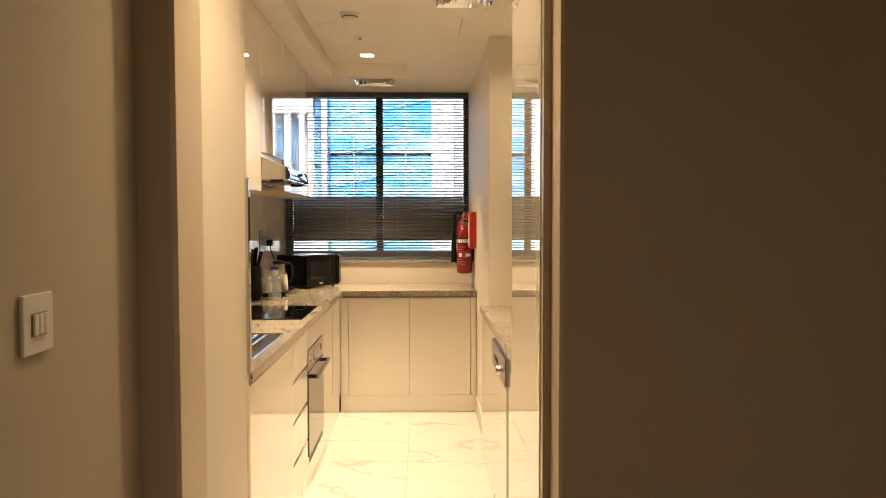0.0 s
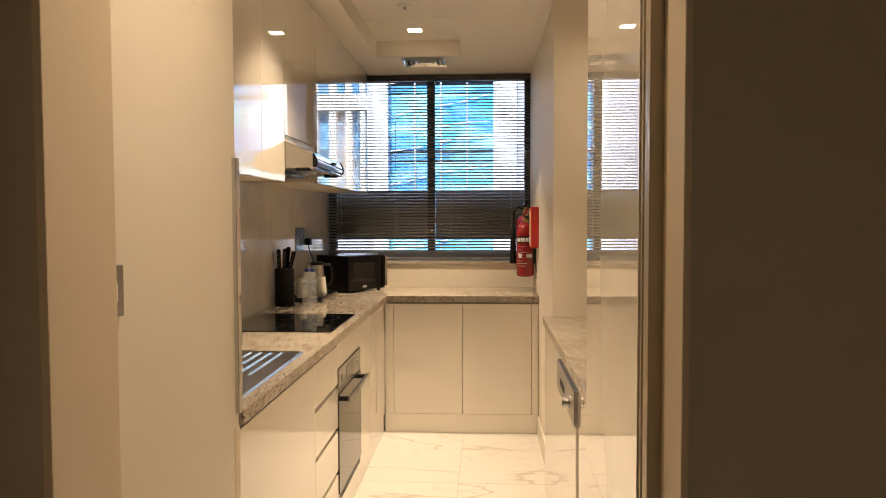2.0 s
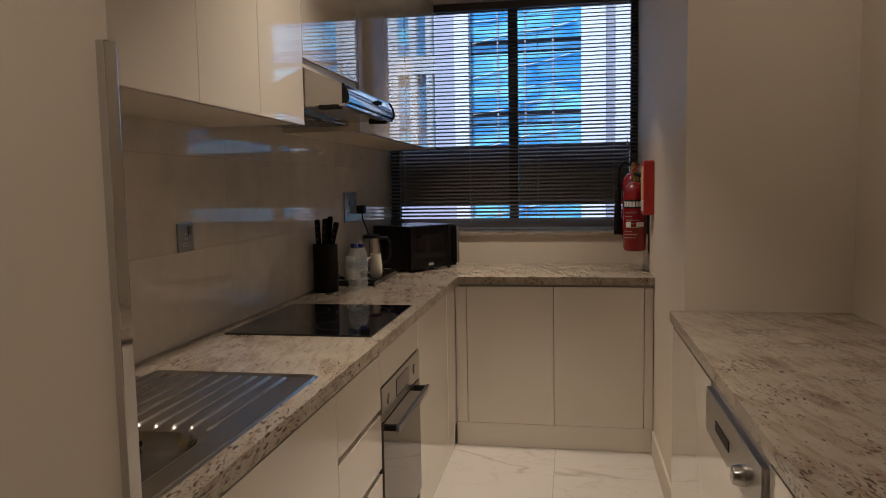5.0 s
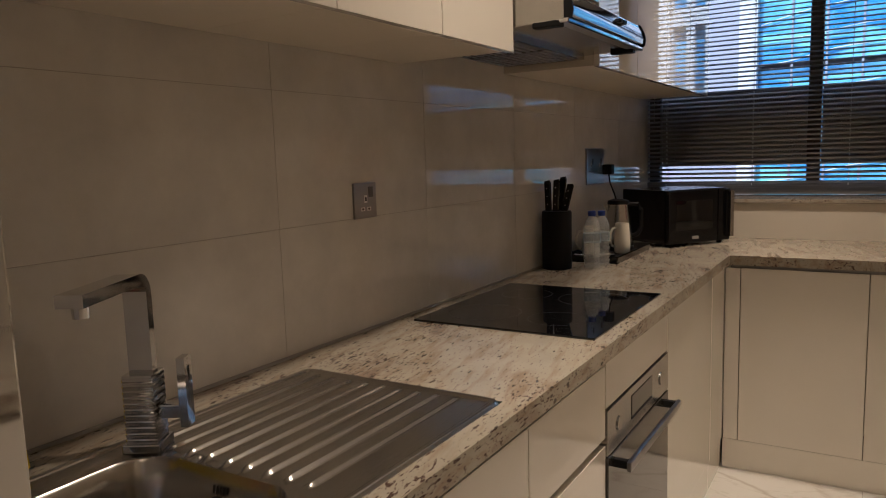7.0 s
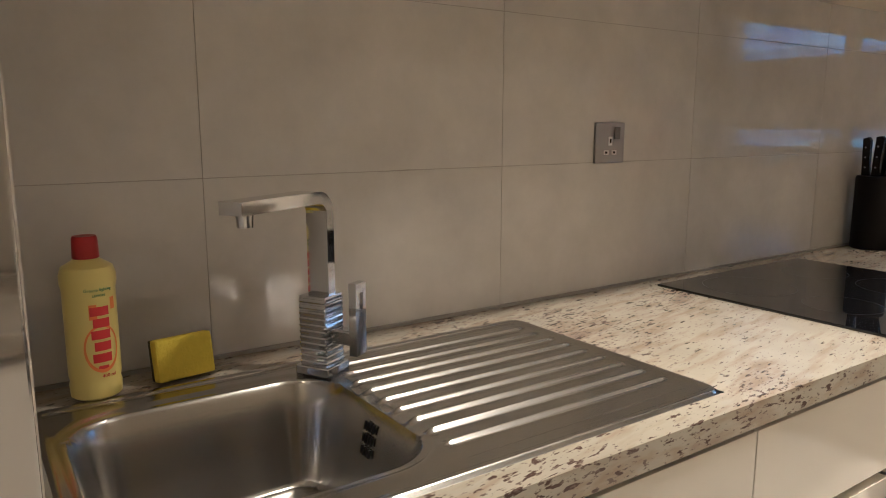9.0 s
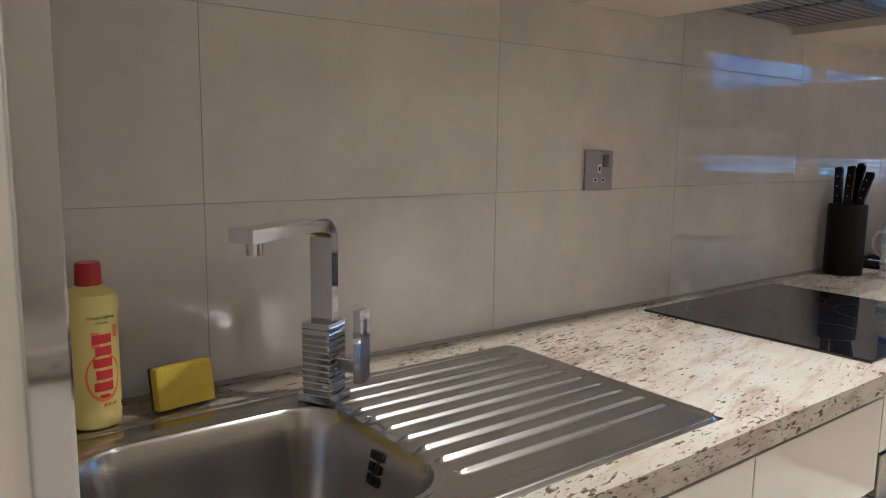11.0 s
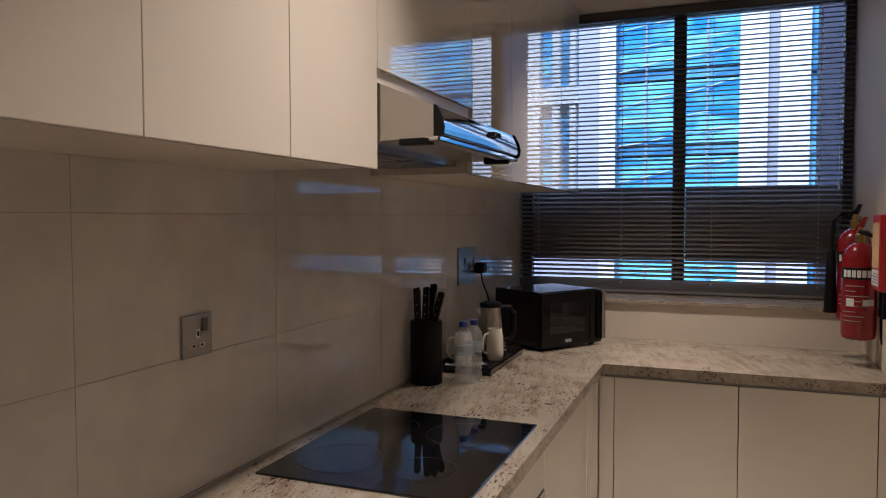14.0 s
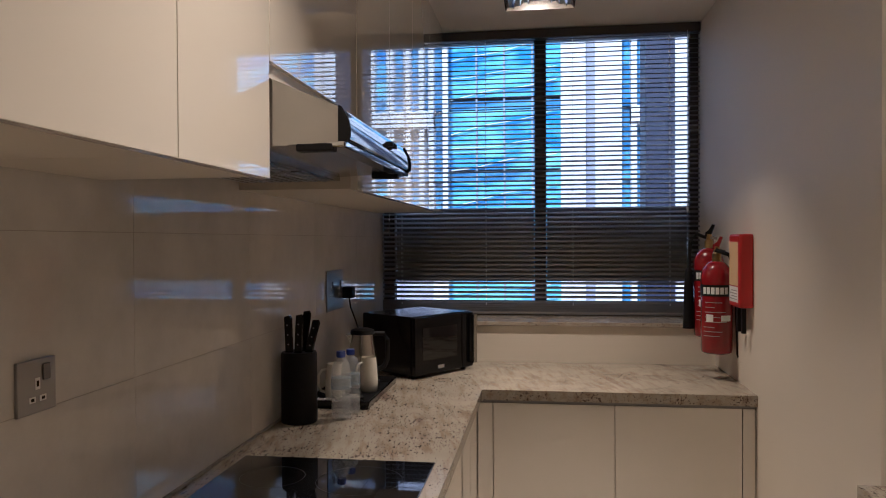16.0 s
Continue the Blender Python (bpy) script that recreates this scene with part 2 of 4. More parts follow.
def add_lathe(bm, profile, steps=32, m=None, sx=1.0, sy=1.0):
    """Turn (radius, z) pairs round the z axis."""
    m = m or Matrix()
    rings = []
    for r, z in profile:
        rings.append([bm.verts.new(m @ Vector((sx * r * math.cos(2 * math.pi * k / steps), sy * r * math.sin(2 * math.pi * k / steps), z))) for k in range(steps)])
    for a, b in zip(rings, rings[1:]):
        for k in range(steps):
            bm.faces.new((a[k], a[(k + 1) % steps], b[(k + 1) % steps], b[k]))
    bm.faces.new(list(reversed(rings[0])))
    bm.faces.new(rings[-1])
    return bm


def lathe(profile, steps=32, m=None, sx=1.0, sy=1.0):
    return add_lathe(bmesh.new(), profile, steps, m, sx, sy)


def add_tube(bm, pts, r, steps=10):
    """A round bar along points."""
    pts = [Vector(p) for p in pts]
    rings = []
    for i, p in enumerate(pts):
        d = (pts[min(i + 1, len(pts) - 1)] - pts[max(i - 1, 0)]).normalized()
        u = d.cross(Vector((0.31, 0.2, 0.93))).normalized()
        w = d.cross(u)
        rings.append([bm.verts.new(p + r * (math.cos(2 * math.pi * k / steps) * u + math.sin(2 * math.pi * k / steps) * w)) for k in range(steps)])
    for a, b in zip(rings, rings[1:]):
        for k in range(steps):
            bm.faces.new((a[k], a[(k + 1) % steps], b[(k + 1) % steps], b[k]))
    bm.faces.new(list(reversed(rings[0])))
    bm.faces.new(rings[-1])
    return bm


def tube(pts, r, steps=10):
    return add_tube(bmesh.new(), pts, r, steps)


def add_prism(bm, outline, a0, a1, axis="y", m=None):
    """Push an outline of (u, v) along an axis: for y the outline is (x, z), for x (y, z), for z (x, y)."""
    def at(u, v, a):
        p = {"y": (u, a, v), "x": (a, u, v), "z": (u, v, a)}[axis]
        return (m @ Vector(p)) if m else Vector(p)
    lo = [bm.verts.new(at(u, v, a0)) for u, v in outline]
    hi = [bm.verts.new(at(u, v, a1)) for u, v in outline]
    n = len(outline)
    for k in range(n):
        bm.faces.new((lo[k], lo[(k + 1) % n], hi[(k + 1) % n], hi[k]))
    bm.faces.new(list(reversed(lo)))
    bm.faces.new(hi)
    return bm


def prism(outline, a0, a1, axis="y", m=None):
    return add_prism(bmesh.new(), outline, a0, a1, axis, m)


def finish(name, bm, material, smooth=False):
    bmesh.ops.recalc_face_normals(bm, faces=bm.faces)
    me = bpy.data.meshes.new(name)
    bm.to_mesh(me)
    bm.free()
    me.materials.append(material)
    if smooth:
        for p in me.polygons:
            p.use_smooth = True
        me.set_sharp_from_angle(angle=radians(38))
    return me


def thing(name, bm, material, label, category, group="", kind="", smooth=False):
    return tagged(new(name, finish(name, bm, material, smooth)), label, category, group, kind)


def empty(name, x, y, z, label, category, group="", rz=0):
    o = new(name)
    o.matrix_world = pose(x, y, z, 0, 0, rz)
    bpy.context.view_layer.update()
    return tagged(o, label, category, group)


def part(name, bm, material, parent, label="", smooth=False):
    """One mesh under a thing or a part, modelled in the parent's own space."""
    o = new(name, finish(name, bm, material, smooth))
    o.parent = parent
    if label:
        tagged(o, label)
    return o


def structure(name, bm, material, label, category):
    return thing(name, bm, material, label, category, kind="structure")


def lettering(name, body, size, material, parent, m, depth=0.0004, label="", squeeze=1.0):
    """Flat letters as a mesh; m puts the text's own x and y into the parent's space."""
    cu = bpy.data.curves.new(name, 'FONT')
    cu.body, cu.size, cu.extrude, cu.align_x, cu.align_y = body, size, depth, 'CENTER', 'CENTER'
    cu.resolution_u = 3
    tmp = new(name, cu)
    bpy.context.view_layer.update()
    me = bpy.data.meshes.new_from_object(tmp.evaluated_get(bpy.context.evaluated_depsgraph_get()))
    bpy.data.objects.remove(tmp)
    bpy.data.curves.remove(cu)
    me.transform(m @ Matrix.Diagonal((squeeze, 1, 1, 1)))
    me.materials.clear()
    me.materials.append(material)
    o = new(name, me)
    o.parent = parent
    if label:
        tagged(o, label)
    return o


# ---- large structure ----
ZF = -0.045                    # the finished floor
XR, YW = 1.655, 1.03           # the long wall with the extinguishers, the window plane
YREC, XDEEP = -0.985, 2.25     # recess on that side
YD1 = -3.83                    # kitchen side of the doorway partition
structure("floor_bed", box(-0.3, 4.1, -7.2, 1.3, ZF - 0.2, ZF - 0.012), GROUT, "grey screed bed below the floor tiles", "floor")
floor = structure("floor", box(0.0, 2.4, -3.9, 0.7, ZF - 0.0118, ZF - 0.004), GROUT, "polished white marble-look tiled kitchen floor", "floor")
structure("floor_hall", box(0.4, 4.0, -7.0, -3.9, ZF - 0.0115, ZF), MARBLE, "polished marble-look floor of the dim hall", "floor")
structure("wall_west", box(-0.25, -0.012, -2.96, 1.3, ZF, 2.9), WALL, "cream plastered wall behind the kitchen units", "wall")
structure("wall_switch_nib", box(-0.25, 0.610, -3.80, -2.926, ZF, 2.9), WALL, "cream painted wall with a switch plate", "wall")
structure("wall_east", box(XR, XR + 0.7, YREC, 1.3, ZF, 2.9), WALL, "cream painted wall carrying the fire extinguishers", "wall")
structure("wall_east_recess", box(XDEEP, XDEEP + 0.15, -3.79, YREC, ZF, 2.9), WALL, "cream painted wall behind the side worktop", "wall")
structure("wall_north_below", box(-0.012, XR, 0.665, 1.3, ZF, 1.075), WALL, "cream painted wall below the window", "wall")
structure("wall_north_above", box(-0.012, XR, YW + 0.02, 1.3, 2.60, 2.9), WALL, "cream painted strip above the window", "wall")
structure("wall_partition_left", box(-0.25, 0.690, -3.92, -3.745, ZF, 2.9), HALLWALL, "partition beside the kitchen doorway, dim hall shade in its beige", "wall")
structure("wall_partition_right", box(1.54, 4.2, -3.972, YD1 + 0.03, ZF, 2.9), HALLWALL, "partition with the hall's shade painted into its beige", "wall")
structure("wall_partition_top", box(0.690, 1.54, -3.92, YD1, 2.45, 2.9), HALLWALL, "wall above the doorway, its beige darkened for dim light", "wall")
structure("wall_hall_left", box(0.35, 0.615, -7.0, -3.92, ZF, 2.9), HALLWALL, "hall wall with a switch, dim light painted into its beige", "wall")
structure("wall_hall_right", box(4.0, 4.2, -7.0, -3.8, ZF, 2.9), HALLWALL, "unseen hall wall, its beige darkened for dim light", "wall")
structure("wall_hall_back", box(0.35, 4.2, -7.2, -7.0, ZF, 2.9), HALLWALL, "unseen wall at the hall's end, its beige darkened for dim light", "wall")
structure("ceiling_hall", box(0.3, 4.2, -7.2, YD1, CEIL, 2.75), CEILM, "white painted hall ceiling", "ceiling")
TX0, TX1, TY0, TY1 = 0.515, 1.125, -2.75, 0.30
structure("ceiling", boxes((-0.2, TX0, YD1, 1.25, CEIL, 2.9), (TX1, 2.4, YD1, 1.25, CEIL, 2.9), (TX0, TX1, YD1, TY0, CEIL, 2.9), (TX0, TX1, TY1, 1.25, CEIL, 2.9)),
          CEILM, "white plaster kitchen ceiling with a recessed tray", "ceiling")
rows_y = [-2.75, -2.06, -1.465, -0.867, -0.27, 0.30]
structure("ceiling_tray", boxes(*[(TX0, TX1, a + 0.003, b - 0.003, TRAY, 2.9) for a, b in zip(rows_y, rows_y[1:])]), CEILM, "removable white ceiling panels in the tray", "ceiling")
# Solid black block that paints the shade between the tray panels.
structure("ceiling_tray_joint_shade", box(TX0, TX1, TY0, TY1, TRAY + 0.02, 2.92), BLACK, "black block painting the shade in the ceiling panel joints", "ceiling")
# Out of view; added so that no sun or sky leaks into the rooms.
structure("sun_block_slab", box(-0.4, 4.4, -7.3, 1.35, 2.92, 3.2), CONCRETE, "unseen slab added to keep sun and sky out", "slab")
structure("trim_access_hatch", boxes((1.462, 1.466, -1.40, -1.0, CEIL - 0.0015, CEIL)), GROUT, "thin joint of a ceiling access hatch", "trim")
structure("door_lining_left", box(0.690, 0.703, -3.924, -3.741, ZF, 2.45, 0.002), FRAMEM, "cream lining of the doorway", "door frame")
structure("door_lining_right", box(1.530, 1.5398, -3.975, -3.872, ZF, 2.45, 0.002), FRAMEM, "cream stepped lining of the doorway", "door frame")
structure("door_stop_right", box(1.512, 1.5395, -3.872, -3.842, ZF, 2.45, 0.002), PROFILE, "taupe metal strip behind the door lining", "door frame")
structure("door_rebate_right", box(1.5355, 1.5395, -3.842, -3.80, ZF, 2.45), PROFILE, "narrow taupe rebate of the door frame", "door frame")
structure("trim_filler_right", box(1.548, 1.60, -3.80, -3.759, ZF, 2.583), PROFILE, "taupe filler strip beside the tall cabinet", "trim")
structure("skirting_east", box(XR - 0.012, XR, YREC + 0.002, -0.004, ZF, 0.085, 0.003), WALL, "low cream skirting board", "skirting")
structure("trim_corner_steel", box(0.598, 0.622, -2.952, -2.9235, 0.90, 1.597, 0.002), CHROME, "polished steel corner strip at the tiling's end", "trim")
structure("trim_corner_cream", box(0.602, 0.6115, -2.962, -2.9235, ZF, 0.86, 0.001), FRAMEM, "cream corner strip below the worktop", "trim")
structure("window_sill", box(-0.012, XR, 0.648, YW + 0.0, 1.075, 1.095, 0.003), GRANITE, "speckled cream granite window sill", "window sill")
structure("wall_splash_side", box(-0.012, 0.578, -2.927, -2.9195, 0.9, 1.60), TILE, "tiled return beside the sink", "wall")

# ---- window with blind ----
win = tagged(new("window_1"), "dark anthracite aluminium window with two panes", "window", kind="structure")
Z0, Z1 = 1.095, 2.60
part("frame_left", box(0.0, 0.06, YW, YW + 0.06, Z0, Z1, 0.003), WINFRAME, win)
part("frame_right", box(1.61, XR, YW, YW + 0.06, Z0, Z1, 0.003), WINFRAME, win)
part("frame_top", box(0.06, 1.61, YW, YW + 0.06, 2.545, Z1, 0.003), WINFRAME, win)
part("frame_bottom", box(0.06, 1.61, YW, YW + 0.06, Z0, 1.125, 0.003), WINFRAME, win)
part("mullion", box(0.818, 0.880, YW - 0.004, YW + 0.06, 1.125, 2.545, 0.003), WINFRAME, win)
for a, b in ((0.06, 0.818), (0.88, 1.61)):
    p = part("pane", box(a, b, YW + 0.028, YW + 0.034, 1.125, 2.545), CLEARGLASS, win, "clear glass pane")
    p.visible_shadow = False
    part("spandrel", box(a + 0.002, b - 0.002, YW + 0.05, YW + 0.075, 1.265, 1.66), SPANDREL, win, "grey opaque spandrel panel")

blind = empty("venetian_blind", 0, 0.965, 0, "dark grey venetian blind with open slats", "blind")
part("headrail", box(0.006, XR - 0.006, -0.02, 0.02, 2.535, 2.58, 0.004), WINFRAME, blind)
part("bottom_rail", box(0.01, XR - 0.01, -0.013, 0.013, 1.10, 1.113, 0.003), SLATM, blind)
tilt = radians(27)
prof = []
for k in range(5):
    u = -0.0125 + 0.025 * k / 4
    prof.append((u, 0.0014 * (1 - (u / 0.0125) ** 2)))
outline = [(u * math.cos(tilt) - v * math.sin(tilt), u * math.sin(tilt) + v * math.cos(tilt)) for u, v in prof]
outline += [(u * math.cos(tilt) - (v - 0.0006) * math.sin(tilt), u * math.sin(tilt) + (v - 0.0006) * math.cos(tilt)) for u, v in reversed(prof)]
slat_mesh = finish("slat", prism(outline, 0.008, XR - 0.008, "x"), SLATM)
slat_z = [1.119, 1.126, 1.134, 1.143, 1.153] + [1.166 + 0.0243 * k for k in range(57)]
for k, z in enumerate(slat_z):
    s = new("slat", slat_mesh)
    s.parent = blind
    s.matrix_basis = pose(random.uniform(-0.002, 0.002), 0, z, random.uniform(-1.2, 1.2), random.uniform(-0.05, 0.05), 0)
for x in (0.115, 0.565, 1.015, 1.50):
    bm = bmesh.new()
    # White dashes stand in for daylight through the slats' cord holes.
    for z in slat_z[5:]:
        add_box(bm, x - 0.0022, x + 0.0022, -0.0148, -0.0128, z - 0.017, z - 0.006)
    add_box(bm, x - 0.0010, x + 0.0010, 0.0125, 0.0145, 1.11, 2.54)
    part("ladder_cord_and_light_dashes", bm, CORD, blind, "white ladder cord with dashes for light through the slat holes")
part("wand", tube([(0.055, -0.022, 2.54), (0.05, -0.024, 1.5)], 0.003, 6), PET, blind, "clear tilt wand")
part("pull_cord", tube([(1.585, -0.022, 2.54), (1.583, -0.022, 1.66)], 0.001, 5), CORD, blind)
part("tassel", lathe([(0.003, 0.03), (0.006, 0.0), (0.004, -0.012)], 8, pose(1.583, -0.022, 1.64)), WHITEP, blind)


# ---- outside ----
structure("ground", box(-600, 600, 2.5, 1500, -12.3, -12), GROUNDM, "grey street ground far below", "ground")
YF = 30.0
tower = empty("apartment_tower", 0, YF, 0, "pale high-rise with blue glazing and white piers", "building")
part("wall", box(-26, 26, 1.2, 14, -12, 40), FACGREY, tower)


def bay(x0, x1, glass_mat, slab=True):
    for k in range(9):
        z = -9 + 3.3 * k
        part("window_band", box(x0, x1, 0.25, 0.4, z + 0.55, z + 3.25), glass_mat, tower, "blue glazing with reflections painted into its colour")
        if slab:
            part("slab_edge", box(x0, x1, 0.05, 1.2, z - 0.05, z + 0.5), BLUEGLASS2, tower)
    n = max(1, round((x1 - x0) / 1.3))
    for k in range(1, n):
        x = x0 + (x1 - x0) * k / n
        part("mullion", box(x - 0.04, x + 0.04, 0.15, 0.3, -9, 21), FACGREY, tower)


def pier(x0, x1, m, proud=0.0):
    part("pier", box(x0, x1, -proud, 1.2, -12, 24), m, tower)


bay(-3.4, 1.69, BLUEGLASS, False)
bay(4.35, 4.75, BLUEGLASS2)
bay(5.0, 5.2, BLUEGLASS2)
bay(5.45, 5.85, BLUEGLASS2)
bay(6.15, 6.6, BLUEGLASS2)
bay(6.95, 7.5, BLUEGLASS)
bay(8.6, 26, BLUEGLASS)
for x0, x1, proud in ((1.69, 2.78, 0.3), (3.2, 4.35, 0.3), (4.75, 5.0, 0.3), (5.2, 5.45, 0.3), (5.85, 6.15, 0.3), (6.6, 6.95, 0.3), (7.5, 8.6, 0.3), (-4.1, -3.4, 0.3)):
    pier(x0, x1, CONCRETE, proud)
pier(2.78, 3.2, FACGREY, 0.05)
pier(-26, -4.1, PALEPANEL, 0.05)
for k in range(3):
    part("cross_beam", box(4.75, 8.6, -0.34, 0.5, -0.2 + 6.8 * (k - 1), 0.6 + 6.8 * (k - 1)), CONCRETE, tower)
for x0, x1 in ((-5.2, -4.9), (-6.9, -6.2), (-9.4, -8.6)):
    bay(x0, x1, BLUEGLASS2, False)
# rippling balcony edges that climb across the glazing
for k in range(9):
    for dz, rise, thick in ((0.5, 0.75, 0.028), (1.45, 0.45, 0.018), (2.2, 0.95, 0.024)):
        pts = [(-3.3 + 0.4 * q, 0.12, -9 + 3.3 * k + dz + rise * (q / 12.0) + 0.05 * math.sin(0.7 * q + 1.7 * k + 5 * dz)) for q in range(13)]
        part("balcony_edge", tube(pts, thick, 6), CONCRETE, tower)
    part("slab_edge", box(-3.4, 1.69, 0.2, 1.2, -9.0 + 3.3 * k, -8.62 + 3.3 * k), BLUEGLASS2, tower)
fin = empty("facade_fin", 2.08, 6.0, -12, "dark navy vertical fin with a white edge outside the window", "facade fin")
part("panel", box(0.0, 0.34, 0.0, 0.5, 0.0, 36.0), NAVY, fin)
part("edge", box(0.341, 0.62, 0.0, 0.5, 0.0, 36.0), CONCRETE, fin, "white painted edge")

# ---- worktops ----
ZT, ZB = 0.90, 0.86
wt = bmesh.new()
for r in ((0.0, 0.62, -2.916, -2.895), (0.0, 0.112, -2.895, -2.065), (0.558, 0.62, -2.895, -2.065), (0.0, 0.62, -2.065, 0.663), (0.62, XR, 0.0, 0.663)):
    add_box(wt, *r, ZB, ZT)
bmesh.ops.remove_doubles(wt, verts=wt.verts, dist=0.0005)
thing("worktop", wt, GRANITE, "speckled cream granite L-shaped kitchen worktop", "worktop")
structure("trim_upstand_sealant", box(0.0, 0.006, -2.9, 0.66, ZT, ZT + 0.006), GROUT, "dark sealant line along the worktop's back", "trim")
thing("side_worktop", box(1.60, XDEEP - 0.002, -3.19, YREC - 0.002, ZB, ZT, 0.002), GRANITE, "speckled cream granite side worktop in the recess", "worktop")

# ---- base units, left run ----
FX = 0.60


def base_unit(y0, y1, label, fronts, handle_gap=True):
    u = empty("base_cabinet", 0, y0, 0, label, "cabinet", "base cabinets")
    w = y1 - y0
    part("body", box(0.02, FX - 0.02, 0.004, w - 0.004, 0.085, ZB - 0.002 if y0 > -2.05 else 0.68), CARCASS, u)
    part("plinth", box(0.03, FX - 0.006, 0.001, w - 0.001, ZF, 0.082), GLOSS, u)
    for z0, z1 in fronts:
        part("door" if len(fronts) == 1 else "drawer_front", box(FX - 0.019, FX, 0.0015, w - 0.0015, z0, z1, 0.0012), GLOSS, u)
    return u


base_unit(-2.918, -2.005, "glossy white sink base cabinet", [(0.088, 0.838)])
dr = base_unit(-2.005, -1.556, "glossy white drawer unit with recessed grips", [(0.655, 0.838), (0.452, 0.635), (0.245, 0.432), (0.088, 0.225)])
for z in (0.636, 0.433, 0.226):
    part("grip_recess", box(FX - 0.03, FX - 0.021, 0.004, 0.445, z - 0.004, z + 0.022), BLACK, dr, "dark grip recess")
base_unit(-0.959, -0.255, "glossy white base cabinet beside the oven", [(0.086, 0.858)])
base_unit(-0.255, 0.019, "narrow glossy white corner filler unit", [(0.086, 0.858)])


def back_unit(x0, x1):
    u = empty("base_cabinet", x0, 0.02, 0, "glossy white base cabinet below the window", "cabinet", "base cabinets")
    w = x1 - x0
    part("body", box(0.002, w - 0.002, 0.02, 0.62, 0.088, ZB - 0.004), CARCASS, u)
    part("plinth", box(0, w, 0.001, 0.03, ZF, 0.0845), GLOSS, u)
    part("door", box(0.0015, w - 0.0015, 0.0, 0.019, 0.086, 0.845, 0.0012), GLOSS, u)


back_unit(0.6005, 0.662)
back_unit(0.662, 1.134)
back_unit(1.134, 1.605)
back_unit(1.605, XR - 0.002)
# Dark strips paint the shade of the gap under the worktop.
structure("trim_shadow_gap", box(0.62, XR, 0.024, 0.03, 0.838, ZB), DARKSTEEL, "dark strip painting the shaded gap below the worktop", "trim")
structure("trim_shadow_gap_side", box(0.585, 0.59, -2.9, -1.556, 0.84, ZB), DARKSTEEL, "dark strip painting the shaded gap below the worktop", "trim")

oven = empty("built_in_oven", FX, -1.553, 0, "stainless steel built-in oven with dark glass door", "oven")
part("body", box(-0.5, -0.02, 0.005, 0.587, 0.09, 0.72), DARKSTEEL, oven)
part("filler_panel", box(-0.019, 0.0, 0.0, 0.592, 0.727, 0.855, 0.001), GLOSS, oven, "glossy white panel above the oven")
panel = part("control_panel", box(-0.018, 0.004, 0.002, 0.590, 0.605, 0.722, 0.002), STEEL, oven)
part("display", box(0.004, 0.0055, 0.20, 0.40, 0.635, 0.70), BLACKGLASS, panel, "dark display window")
for y in (0.09, 0.50):
    part("knob", lathe([(0.019, 0), (0.019, 0.003), (0.016, 0.004)], 20, pose(0.0045, y, 0.662, 0, 90, 0)), STEEL, panel)
door = part("door", box(-0.018, 0.005, 0.002, 0.590, 0.13, 0.600, 0.002), OVENGLASS, oven, "smoked glass oven door")
h = part("handle", box(0.040, 0.052, 0.035, 0.557, 0.560, 0.585, 0.003), DARKSTEEL, door)
for y in (0.045, 0.53):
    part("bracket", box(0.004, 0.042, y, y + 0.018, 0.562, 0.583, 0.002), BLACK, h)
part("plinth", box(-0.03, -0.006, 0.001, 0.592, ZF, 0.082), GLOSS, oven)
vent = part("vent_strip", box(-0.018, 0.0, 0.002, 0.590, 0.084, 0.126, 0.001), STEEL, oven)
for k in range(3):
    part("slot", box(0.0, 0.001, 0.03, 0.56, 0.092 + 0.011 * k, 0.097 + 0.011 * k), BLACK, vent)

hob = empty("ceramic_hob", 0.056, -1.570, ZT, "black frameless ceramic hob set on the worktop", "hob")
part("glass_top", box(0, 0.522, 0, 0.613, 0.0, 0.006, 0.002), BLACKGLASS, hob)
for x, y, r in ((0.14, 0.16, 0.105), (0.14, 0.45, 0.08), (0.36, 0.16, 0.08), (0.36, 0.45, 0.105)):
    bm = bmesh.new()
    ring = [[bm.verts.new((x + rr * math.cos(2 * math.pi * k / 48), y + rr * math.sin(2 * math.pi * k / 48), 0.0063)) for k in range(48)] for rr in (r, r - 0.0012)]
    for k in range(48):
        bm.faces.new((ring[0][k], ring[0][(k + 1) % 48], ring[1][(k + 1) % 48], ring[1][k]))
    part("zone_mark", bm, DARKSTEEL, hob, "thin grey cooking zone ring")

# ---- sink ----
sink = empty("kitchen_sink", 0.10, -2.905, ZT, "stainless steel inset sink with ridged drainer", "sink")
SW, SL = 0.472, 0.853
BX0, BX1, BY0, BY1 = 0.062, 0.398, 0.035, 0.405


def rounded(x, y, x0, x1, y0, y1, r):
    qx = abs(x - (x0 + x1) / 2) - (x1 - x0) / 2 + r
    qy = abs(y - (y0 + y1) / 2) - (y1 - y0) / 2 + r
    return math.hypot(max(qx, 0), max(qy, 0)) + min(max(qx, qy), 0) - r


def step(a, b, v):
    t = min(1, max(0, (v - a) / (b - a)))
    return t * t * (3 - 2 * t)


